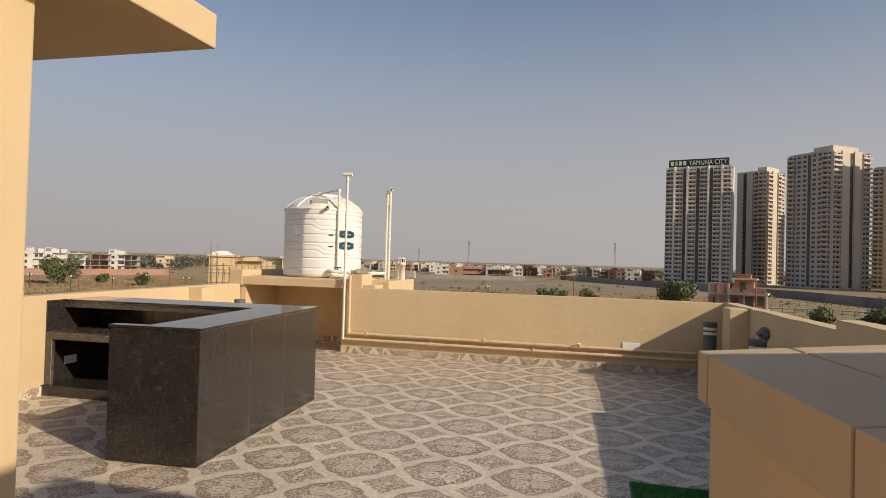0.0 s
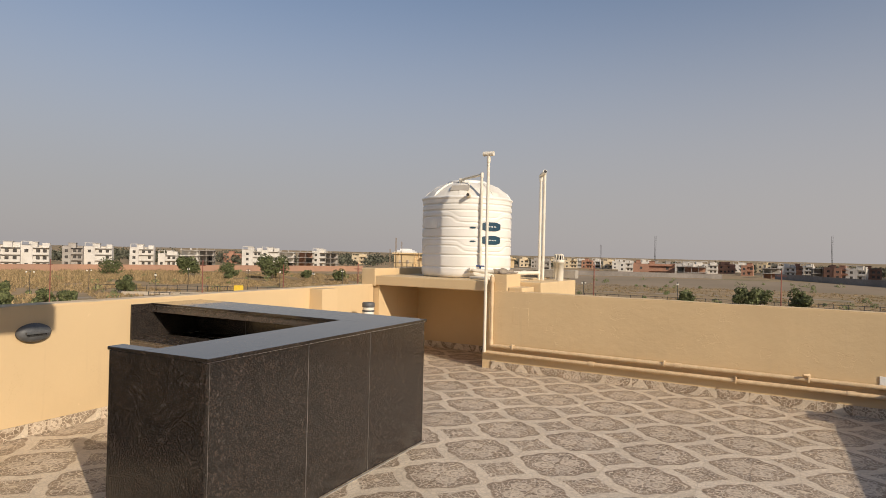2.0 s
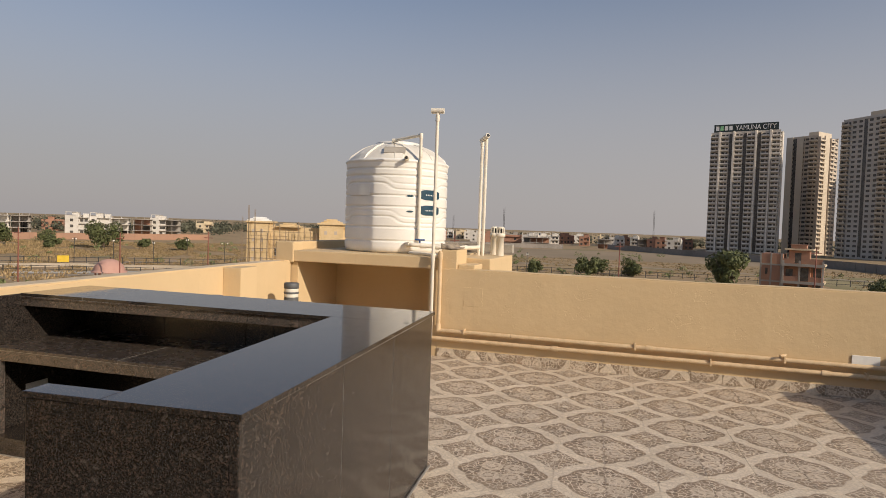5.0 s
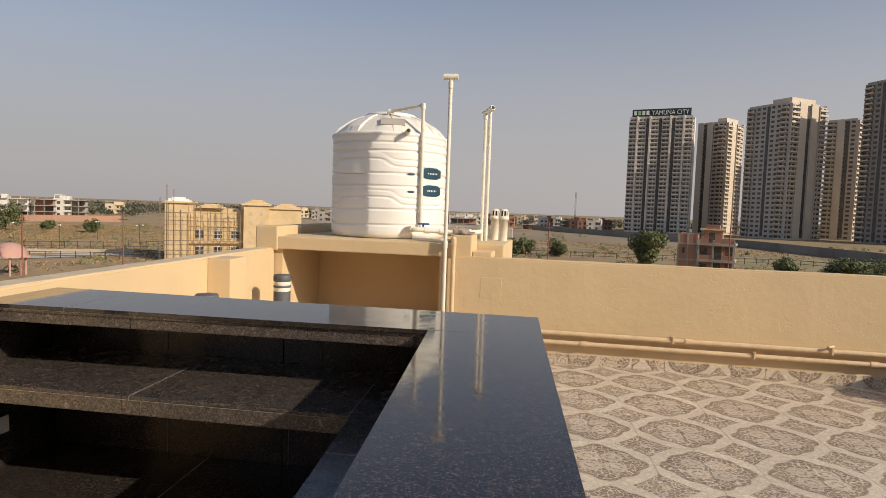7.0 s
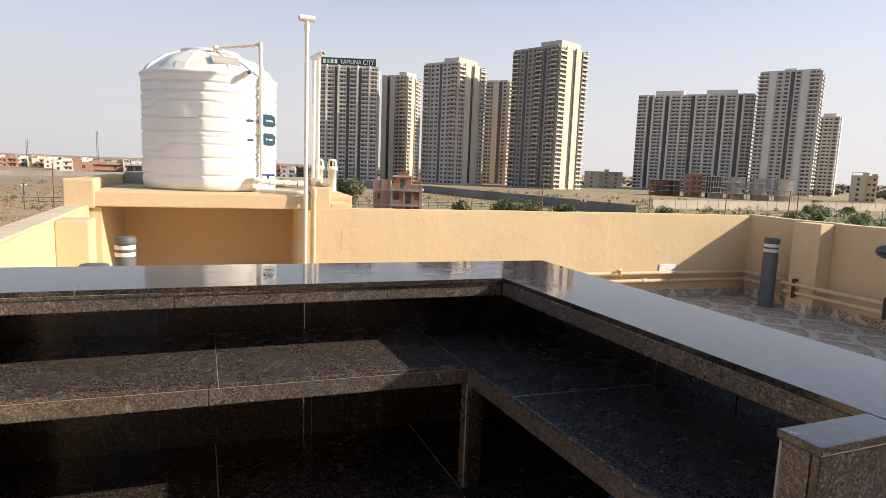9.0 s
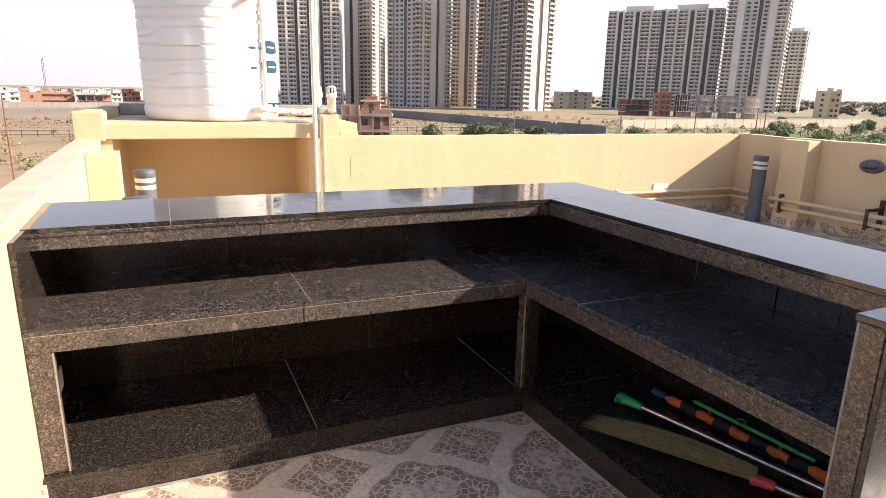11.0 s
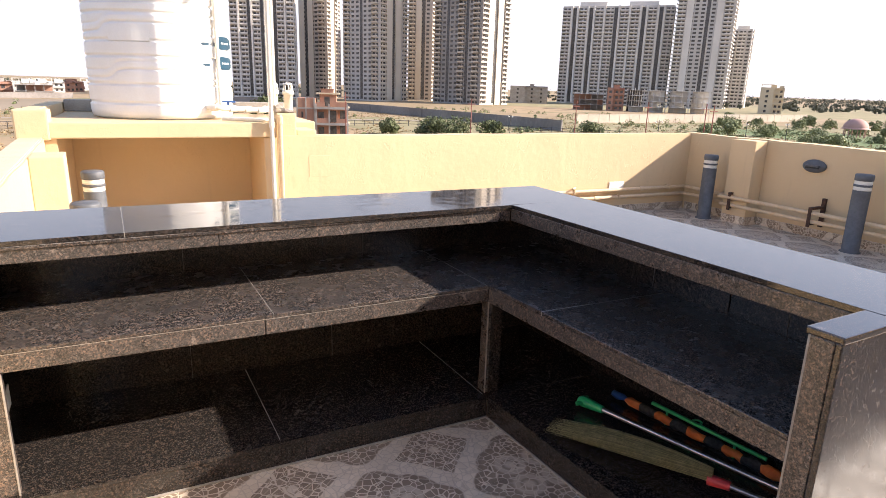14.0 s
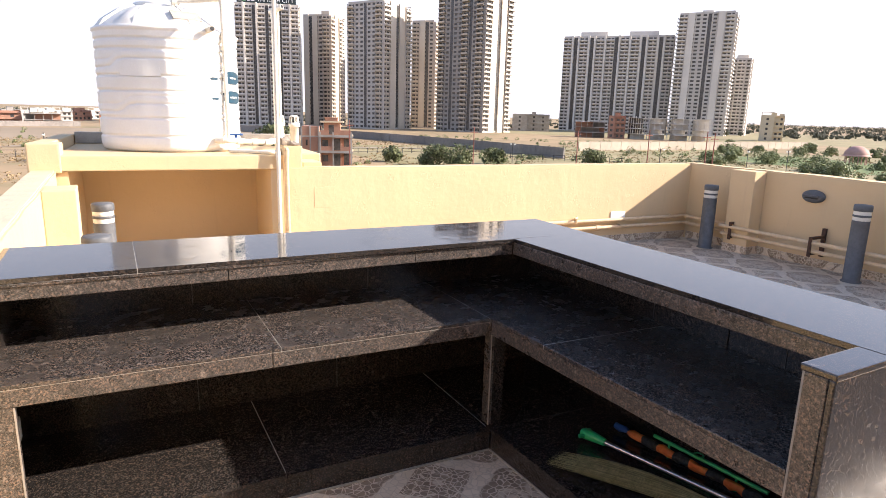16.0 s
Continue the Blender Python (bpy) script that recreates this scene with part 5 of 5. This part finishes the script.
# brick house in the fields
def brick_house():
    ob = thing("brick_house", "unfinished red brick house with concrete slabs", "house", away(12.9, 138), -13 - 4)
    part("wall", cuboids("wall", [(-5.2, -1.4, -3.3, 4, 0, 8.4)]), brick_mat, ob)
    part("wall", cuboids("wall", [(-1.4, 3.2, -2.4, 4, 0, 6.3)]), brick_mat, ob)
    part("wall", cuboids("wall", [(3.2, 5.2, -1.2, 4, 0, 6.3)]), brick_mat, ob)
    for z in (2.95, 6.15):
        part("concrete_band", cuboids("concrete_band", [(-5.28, -1.4, -3.38, -3.3, z, z + 0.3), (-5.28, -5.2, -3.3, 4, z, z + 0.3)]), house_grey, ob)
    for x in (-5.28, -3.5, -1.75):
        part("column", cuboids("column", [(x, x + 0.3, -3.37, -3.3, 0, 8.5)]), house_grey, ob)
    for z in (3.0, 6.3):
        part("floor_slab", cuboids("floor_slab", [(-1.5, 5.6, -4.0, 4, z, z + 0.3)]), house_cream, ob)
        part("slab_edge", cuboids("slab_edge", [(-1.5, 5.6, -4.08, -4.0, z - 0.1, z + 0.4)]), house_grey, ob)
    for x in (-1.4, 1.3, 5.1):
        part("column", cuboids("column", [(x, x + 0.32, -3.9, -3.58, 0, 7.3)]), house_grey, ob)
    for x0, x1, z0, z1 in ((-1.3, 1.2, 3.3, 4.3), (3.0, 5.0, 3.3, 4.3), (-1.3, 0.6, 6.6, 7.6), (2.6, 5.2, 6.6, 7.7)):
        part("brick_parapet", cuboids("brick_parapet", [(x0, x1, -3.85, -3.62, z0, z1)]), brick_mat, ob)
    part("roof_room", cuboids("roof_room", [(-0.6, 2.9, -1.0, 3.0, 6.6, 9.2)]), brick_mat, ob)
    part("roof_room_slab", cuboids("roof_room_slab", [(-1.3, 3.5, -1.8, 3.5, 9.2, 9.5)]), house_cream, ob)
    part("roof_tank_wall", cuboids("roof_tank_wall", [(-0.3, 2.3, -0.6, 2.0, 9.5, 10.2), (-0.45, 2.45, -0.75, 2.15, 10.2, 10.32)]), brick_mat, ob)
    # flat dark sheets stand in for the shade inside the openings
    for x0, x1, y, z0, z1 in ((1.5, 2.9, -2.4, 0.1, 2.7), (1.5, 2.9, -2.4, 3.4, 5.9), (-0.9, 0.3, -2.4, 4.2, 5.6), (-0.9, 0.3, -2.4, 1.0, 2.4), (3.6, 4.9, -1.2, 3.4, 5.9), (3.6, 4.9, -1.2, 0.2, 2.7), (0.4, 1.5, -1.0, 6.7, 8.7), (-4.3, -3.9, -3.3, 4.4, 5.6)):
        part("opening", cuboids("opening", [(x0, x1, y - 0.05, y + 0.05, z0, z1)]), window_hollow_dark, ob)
    return ob


brick_house()


# ornate yellow building with scaffolding
def yellow_building():
    ob = thing("yellow_stone_building", "ornate yellow sandstone building behind bamboo scaffolding", "building", away(-28.9, 128), 26)
    part("wall", cuboids("wall", [(-12, 12, 0, 10, 0, 10.2), (-12.6, -8.4, -1.2, 10, 0, 11.0), (1.6, 6.4, -1.6, 10, 0, 11.0), (6.4, 12.6, -0.8, 8, 0, 10.4)]), yellow_stone, ob)
    part("cornice", cuboids("cornice", [(-13, -8, -1.6, 10.4, 11.0, 11.3), (1.2, 6.8, -2.0, 10.4, 11.0, 11.35), (6.4, 13.0, -1.2, 8.4, 10.4, 10.7), (-8.4, 1.6, -0.25, 0.0, 6.6, 6.85), (-8.4, 1.6, -0.6, 0.0, 3.3, 3.9)]), yellow_stone, ob)
    for x0, x1, mat in ((-12.6, -8.4, white_paint), (1.8, 6.2, yellow_stone), (-7, -2, yellow_stone), (7.2, 12.2, yellow_stone)):
        z = 11.3 if mat is white_paint or x0 == 1.8 else (10.2 if x0 == -7 else 10.7)
        bm = bmesh.new()
        n = 14
        for s in range(3):
            w = (x1 - x0) / 2 * (1 - 0.25 * s)
            box(bm, (x0 + x1) / 2 - w, (x0 + x1) / 2 + w, -1 + s * 0.3, 4 - s * 0.3, z + 0.28 * s, z + 0.28 * (s + 1), 0.05)
        part("roof_crown", bm, mat, ob, "white stepped crown" if mat is white_paint else "")
    pane = cuboids("stone_window", [(-0.7, 0.7, -0.05, 0.05, 0, 1.5)])
    bar = cuboids("window_frame", [(-0.75, 0.75, -0.09, -0.05, -0.08, 0.0), (-0.75, 0.75, -0.09, -0.05, 1.5, 1.58), (-0.05, 0.05, -0.09, -0.05, 0, 1.5), (-0.7, 0.7, -0.09, -0.05, 0.7, 0.78)])
    bar.materials.append(white_paint)
    for x in (-6.6, -3.2, 0.0):
        for z in (1.2, 4.4):
            w = part("window", pane, window_hollow_dark, ob)
            w.location = (x, 0, z)
            f = part("frame", bar, white_paint, w)
    for x in (8.0, 9.4, 10.8):
        w = part("window", cuboids("slit", [(-0.3, 0.3, -0.86, -0.75, 5.2, 7.0)]), window_hollow_dark, ob)
        w.location.x = x
    niches = [(x, x + 0.55, yy - 0.03, yy + 0.05, z, z + 0.7) for yy, xs0 in ((-1.2, (-11.6, -10.0)), (-1.6, (2.6, 4.6))) for x in xs0 for z in (1.5, 3.4, 5.3, 7.2, 9.0)]
    part("niche_grid", cuboids("niche_grid", niches), tower_brown, ob, kind="stuff")
    sc = thing("scaffold", "bamboo scaffolding lashed in front of a building", "scaffold", away(-28.9, 128), 26)
    bars = []
    for k in range(13):
        x = -13.4 + k * 1.2
        bars += [(x, x + 0.07, y, y + 0.07, 0, 9 + (k * 7 % 4) * 0.8 + (3 if k < 3 else 0)) for y in (-2.4, -1.35)]
    for z in (2, 3.9, 5.8, 7.7, 9.2):
        bars += [(-13.6, 1.4, -2.42, -2.36, z, z + 0.06), (-13.6, 1.4, -1.37, -1.31, z, z + 0.06)]
    part("pole_grid", cuboids("pole_grid", bars), bamboo_mat, sc, kind="stuff")
    return ob


yellow_building()


# ---- plants ----
def leaf_cloud(rng, lumps, count, size):
    """Many small leaf faces round a few lumps."""
    vs, fs = [], []
    for _ in range(count):
        c, r = rng.choice(lumps)
        d = Vector((rng.gauss(0, 1), rng.gauss(0, 1), rng.gauss(0, 1))).normalized()
        p = Vector(c) + d * r * (0.55 + 0.5 * rng.random() ** 0.5)
        n = (d + Vector((rng.uniform(-1, 1), rng.uniform(-1, 1), rng.uniform(-0.4, 1))) * 0.8).normalized()
        u = n.orthogonal().normalized()
        u.rotate(Matrix.Rotation(rng.uniform(0, 6.28), 3, n))
        v = n.cross(u)
        s = size * rng.uniform(0.6, 1.3)
        i = len(vs)
        vs += [tuple(p + u * s), tuple(p + v * s * 0.6), tuple(p - u * s), tuple(p - v * s * 0.6)]
        fs.append((i, i + 1, i + 2, i + 3))
    me = bpy.data.meshes.new("crown")
    me.from_pydata(vs, [], fs)
    return me


def tree(az, d, height, spread, label, seed, count=1400, leaf=0.22, kind="tree", foliage=None):
    rng = random.Random(seed)
    ob = thing(kind, label, kind, away(az, d))
    trunk_h = height * (0.3 if kind == "tree" else 0.12)
    bm = bmesh.new()
    tube(bm, [(0, 0, 0), (0.05, 0.02, trunk_h * 0.6), (0, 0.05, trunk_h), (0.1, 0, height * 0.7)], height * 0.035, 8, True, [1.2, 1, 0.8, 0.3])
    for k in range(5):
        a = k * 1.26 + rng.uniform(-0.3, 0.3)
        tube(bm, [(0, 0.03, trunk_h * rng.uniform(0.8, 1.1)), (math.cos(a) * spread * 0.25, math.sin(a) * spread * 0.25, height * 0.55), (math.cos(a) * spread * 0.42, math.sin(a) * spread * 0.42, height * 0.75)], height * 0.016, 6, True, [1, 0.7, 0.3])
    part("trunk", bm, bark_mat, ob)
    lumps = []
    for k in range(18):
        a, rr = rng.uniform(0, 6.28), spread * 0.5 * rng.random() ** 0.6
        lumps.append(((math.cos(a) * rr * 0.8, math.sin(a) * rr * 0.8, rng.uniform(trunk_h * 0.9, height * 0.9)), rng.uniform(0.15, 0.25) * spread))
    part("crown", leaf_cloud(rng, lumps, count, leaf), foliage or leaf_mat, ob, kind="stuff")
    return ob


scrub = "dusty green tree standing in dry fields"
for i, (az, d, h, s) in enumerate(((-46.0, 240, 8, 11), (-53.2, 265, 6.5, 9), (-59.0, 270, 6, 9), (-50.0, 290, 5, 6), (-43.0, 250, 3, 4), (-67.9, 128, 3.4, 3.6), (-66.3, 126, 3.2, 3.4), (-63.3, 127, 3.3, 3.2), (-61.9, 129, 3.0, 3.0), (-66.2, 140, 4.2, 2.8),
                                   (-57.8, 165, 4, 4.4), (8.3, 132, 8.6, 7.5), (-3.6, 160, 4.6, 5.5), (-2.6, 172, 3.8, 5), (0.4, 168, 4.4, 5.5), (-8.3, 150, 3.8, 3.6), (-22.5, 120, 5.6, 5), (-40.0, 230, 4, 5),
                                   (-49.5, 235, 4, 5), (19.0, 150, 3.5, 5), (22.5, 140, 4.2, 6.5), (25.0, 138, 4.4, 7), (28.5, 150, 3.5, 6), (37.5, 150, 4, 6))):
    tree(az, d, h, s, scrub, 50 + i, leaf=0.36 if h > 6 else 0.27, count=3400 if h > 6 else 2200)
rng = random.Random(8)
for k in range(44):
    tree(rng.uniform(47, 68), rng.uniform(150, 330), rng.uniform(1.6, 3.8), rng.uniform(3, 7), "green park shrub beyond the wall", 200 + k, count=1300, leaf=0.27, kind="shrub", foliage=park_leaf)


def far_woods():
    """Belt of trees round the horizon: clumps of leaf faces, one light mesh."""
    rng = random.Random(3)
    lumps = []
    for k in range(1700):
        az = rng.uniform(-95, 75) if k % 5 else rng.uniform(46, 75)
        d = rng.uniform(560, 980)
        if az < -36 and rng.random() < 0.7:
            d = rng.uniform(430, 620)
        elif az > 30 and rng.random() < 0.6:
            d = rng.uniform(900, 1900)
        p = away(az, d)
        size = rng.uniform(2.6, 5.6) * (1.0 if -75 < az < -24 else 0.72 if d < 1000 else 1.3)
        for q in range(3):
            lumps.append(((p.x + rng.uniform(-1, 1) * size, p.y + rng.uniform(-1, 1) * size, GROUND + size * rng.uniform(0.5, 1.25)), size * rng.uniform(0.5, 0.85)))
    return tagged(part("far_woods", leaf_cloud(rng, lumps, 110000, 1.0), far_leaf), "hazy dark belt of trees on the horizon", "woods", "", "stuff")


far_woods()


def grass_field():
    """Tufts of dry grass: a few narrow blades each, denser before the brick wall."""
    rng = random.Random(12)
    vs, fs = [], []
    for k in range(52000):
        if k % 4:
            az, d = rng.uniform(-88, -30), 110 + 186 * rng.random() ** 0.6
        else:
            az, d = rng.uniform(-30, 66), rng.uniform(110, 260)
        if noise.noise(Vector((az * 0.35, d * 0.04, 0))) < -0.12 - 0.2 * (d > 225):
            continue
        p = away(az, d)
        tall = rng.uniform(0.25, 1.0) * (1.7 if az < -52 and d > 215 else 0.8 if az < -47 else 0.45)
        for b in range(4):
            a = rng.uniform(0, 6.28)
            ox, oy = rng.uniform(-0.4, 0.4), rng.uniform(-0.4, 0.4)
            dx, dy, h = math.cos(a) * 0.16, math.sin(a) * 0.16, tall * rng.uniform(0.6, 1.2)
            i = len(vs)
            vs += [(p.x + ox - dx, p.y + oy - dy, GROUND), (p.x + ox + dx, p.y + oy + dy, GROUND), (p.x + ox + rng.uniform(-0.4, 0.4), p.y + oy + rng.uniform(-0.4, 0.4), GROUND + h)]
            fs.append((i, i + 1, i + 2))
    me = bpy.data.meshes.new("tall_grass")
    me.from_pydata(vs, [], fs)
    return tagged(part("tall_grass", me, dry_grass), "tall dry brown grass on waste ground", "grass", "", "stuff")


grass_field()


def scrub_field():
    """Low green and olive scrub scattered over the waste ground."""
    rng = random.Random(31)
    lumps = []
    for k in range(900):
        az = rng.uniform(22, 68) if k % 3 else rng.uniform(-86, 20)
        d = rng.uniform(100, 330)
        if noise.noise(Vector((az * 0.25, d * 0.03, 7))) < -0.1:
            continue
        p = away(az, d, GROUND + 0.25)
        lumps.append((tuple(p), rng.uniform(0.5, 1.7)))
    return tagged(part("scrub", leaf_cloud(rng, lumps, 46000, 0.27), park_leaf), "low olive scrub on waste ground", "scrub", "", "stuff")


scrub_field()

strip("plaza", [away(-52, 141), away(-44, 138), away(-37, 146)], 6, 0.07, plain("pale_paving", (0.46, 0.43, 0.38), (0.54, 0.50, 0.44), 0.4, 0.85, relief=0), "pale paved strip beside the railing")
for az0, az1, dd in ((-58, -47, 158), (-47, -37, 150)):
    boundary("low_kerb_wall", [away(az0, dd), away(az1, dd - 4)], 0.7, wall_pale, "low pale kerb wall of a plot", 8.0)


# ---- poles, lamps, fences ----
def mast(az, d, height, label="rusty red steel pole with a short arm"):
    ob = thing("utility_pole", label, "pole", away(az, d), group="utility poles")
    bm = bmesh.new()
    tube(bm, [(0, 0, 0), (0, 0, height)], 0.09, 8, True, [1.1, 0.8])
    part("post", bm, pole_red, ob)
    bm = bmesh.new()
    box(bm, -0.7, 0.7, -0.05, 0.05, height - 0.9, height - 0.8)
    part("arm", bm, pole_red, ob)
    return ob


for az, d, h in ((-37.6, 92, 9.6), (-63, 110, 9.2), (-51.5, 105, 9.4), (-74, 115, 9), (-15.5, 88, 10.4), (-0.6, 105, 10), (14.6, 108, 10.2), (25.9, 100, 9.8), (35.4, 104, 9.9), (41.6, 108, 10), (46.2, 98, 10.2), (46.8, 98, 10), (-44.5, 100, 9.0)):
    mast(az, d, h)


def lamp_post(az, d, height):
    ob = thing("street_lamp", "dark twin-arm street lamp with round shades", "street lamp", away(az, d), rng.uniform(0, 180), group="street lamps")
    bm = bmesh.new()
    tube(bm, [(0, 0, 0), (0, 0, height)], 0.07, 8)
    part("post", bm, pole_dark, ob)
    for s in (-1, 1):
        bm = bmesh.new()
        tube(bm, [(0, 0, height - 0.5), (0.5 * s, 0, height - 0.2), (0.75 * s, 0, height - 0.35)], 0.04, 6)
        part("arm", bm, pole_dark, ob)
        bm = bmesh.new()
        bmesh.ops.create_uvsphere(bm, u_segments=10, v_segments=8, radius=0.2)
        bmesh.ops.translate(bm, vec=(0.75 * s, 0, height - 0.5), verts=bm.verts)
        part("shade", bm, bollard_lens, ob)
    return ob


for az, d in ((-72, 150), (-69, 170), (-64.5, 165), (-60.5, 175), (-55.5, 150), (-53, 190), (-48, 185), (-45.2, 175), (-42.2, 165), (-39.6, 190), (-36.5, 170), (-17, 150), (-9, 160), (30, 150), (43, 150), (50, 160), (53, 170)):
    lamp_post(az, d, 5.5)


def railing(a, b, step, height, label):
    ob = thing("railing", label, "railing")
    d = b - a
    n = int(d.length / step)
    m = Matrix.Translation((a.x, a.y, GROUND)) @ Matrix.Rotation(math.atan2(d.y, d.x), 4, "Z")
    for z in (height * 0.35, height - 0.1):
        part("rail", cuboids("rail", [(0, d.length, -0.05, 0.05, z, z + 0.1)], m), pole_dark, ob)
    part("post_row", cuboids("post_row", [(k * step - 0.07, k * step + 0.07, -0.07, 0.07, 0, height + 0.1) for k in range(n + 1)], m), pole_dark, ob, kind="stuff")
    return ob


fence = "dark steel park railing along a path"
railing(away(-60, 175), away(-36, 158), 2.5, 1.6, fence)
railing(away(-36, 158), away(-22, 160), 2.5, 1.8, fence)
railing(away(-56, 150), away(-36, 132), 2.5, 1.2, fence)
railing(away(-20, 170), away(20, 185), 3.0, 1.5, "dark steel fence along the road")
railing(away(20, 185), away(40, 170), 3.0, 1.5, "dark steel fence along the road")


def pavilion(az, d, r):
    ob = thing("garden_pavilion", "small garden pavilion with a pink dome", "pavilion", away(az, d))
    for k in range(8):
        a = k * math.pi / 4
        bm = bmesh.new()
        tube(bm, [(r * 0.85 * math.cos(a), r * 0.85 * math.sin(a), 0), (r * 0.85 * math.cos(a), r * 0.85 * math.sin(a), 2.6)], 0.14, 8)
        part("column", bm, pink_dome, ob)
    bm = bmesh.new()
    lathe(bm, [(r * 1.15, 2.6), (r * 1.15, 2.8)] + [(r * math.cos(k / 10 * 1.5), 2.8 + r * 0.85 * math.sin(k / 10 * 1.5)) for k in range(11)], 24)
    part("dome", bm, pink_dome, ob)
    return ob


pavilion(57.8, 225, 3.4), pavilion(-45.3, 108, 2.2)
board = thing("yellow_board", "small yellow notice board on posts", "board", away(-48.7, 155), 48)
part("panel", cuboids("panel", [(-1.1, 1.1, -0.04, 0.04, 1.0, 2.4)]), plain("yellow_board_paint", (0.62, 0.42, 0.02), (0.7, 0.48, 0.04), 2, 0.6, relief=0), board)
for x in (-0.9, 0.8):
    part("post", cuboids("post", [(x, x + 0.1, 0.04, 0.14, 0, 2.4)]), pole_dark, board)
for az, d, h in ((-11.5, 560, 30), (1.8, 640, 34), (-16.2, 600, 22)):
    ob = thing("radio_mast", "thin far-off lattice mast", "mast", away(az, d), group="masts")
    part("lattice", cuboids("lattice", [(s * 0.5 - 0.12, s * 0.5 + 0.12, -0.12, 0.12, 0, h) for s in (-1, 1)] + [(-0.6, 0.6, -0.1, 0.1, z, z + 0.15) for z in range(2, int(h), 2)]), pole_dark, ob, kind="stuff")


# ---- floor tiles and skirting ----
floor = thing("floor", "cream crackled mosaic tiles with brown medallions", "floor", kind="structure")
S, JOINT = PERIOD / 2, 0.0028
tile_me = cuboids("tile", [(JOINT / 2, S - JOINT / 2, JOINT / 2, S - JOINT / 2, -0.0105, -0.0005)])
tile_me.materials.append(tile_mat)
turn = Matrix.Translation((TILE_AT[0], TILE_AT[1], 0)) @ Matrix.Rotation(TILE_TURN, 4, "Z")
singles, rest = [], []
for i in range(-40, 40):
    for j in range(-45, 30):
        m = turn @ Matrix.Translation((i * S, j * S, 0))
        c = m @ Vector((S / 2, S / 2, 0))
        in_recess = -5.3 < c.x < -3.45 and NY < c.y < 10.95
        if not (WX - 0.25 < c.x < EX + 0.6 and SY - 0.1 < c.y < NY + 0.1 or in_recess):
            continue
        (singles if -4.6 < c.x < 1.6 and 4.2 < c.y < 8.9 else rest).append(m)
singles.sort(key=lambda m: (m.translation - Vector((-1.5, 6.2, 0))).length)
rest += singles[300:]
for m in singles[:300]:
    ob = new("tile", tile_me)
    ob.parent = floor
    ob.matrix_basis = m @ Matrix.Translation((0, 0, random.uniform(-0.0006, 0.0006)))
vs, fs = [], []
for m in rest:
    i = len(vs)
    vs += [tuple(m @ Vector((x, y, z))) for z in (-0.0105, -0.0005) for x, y in ((JOINT / 2, JOINT / 2), (S - JOINT / 2, JOINT / 2), (S - JOINT / 2, S - JOINT / 2), (JOINT / 2, S - JOINT / 2))]
    fs += [tuple(i + k for k in f) for f in ((4, 5, 6, 7), (0, 1, 5, 4), (1, 2, 6, 5), (2, 3, 7, 6), (3, 0, 4, 7))]
me = bpy.data.meshes.new("outer_tiles")
me.from_pydata(vs, [], fs)
part("outer_tiles", me, tile_mat, floor, kind="stuff")

skirting = thing("baseboard", "crackled mosaic skirting tiles at the foot of the walls", "baseboard", kind="structure")
H_SK = 0.10


def skirt_run(x0, y0, x1, y1, m=None, step=0.316):
    a, b = Vector((x0, y0, 0)), Vector((x1, y1, 0))
    d = b - a
    n = max(1, round(d.length / step))
    w = d.length / n
    key = "skirting_tile_%d" % round(w * 1000)
    me = bpy.data.meshes.get(key)
    if not me:
        me = cuboids(key, [(0.002, w - 0.002, -0.011, -0.001, 0.001, H_SK)])
        me.materials.append(skirt_mat)
    for k in range(n):
        p = a + d * (k / n)
        ob = new("skirting_tile", me)
        ob.parent = skirting
        ob.matrix_basis = (m or Matrix()) @ Matrix.Translation(p) @ Matrix.Rotation(math.atan2(d.y, d.x), 4, "Z")


skirt_run(-3.29, NY, 2.325, NY)
skirt_run(WX, SY + 7.1, WX, 5.85, M_W)
skirt_run(WX, 6.66, WX, 8.35, M_W)
skirt_run(WX + 0.21, 8.36, WX + 0.21, 8.68, M_W)
skirt_run(WX, 8.69, WX, NY, M_W)
skirt_run(EX, NY - 0.03, EX, 9.03, M_E)
skirt_run(EX - 0.22, 9.03, EX - 0.22, 8.69, M_E)
skirt_run(EX - 0.22, 8.69, EX, 8.69, M_E)
skirt_run(EX, 8.68, EX, 3.2, M_E)
skirt_run(-5.198, 10.95, -3.42, 10.95)
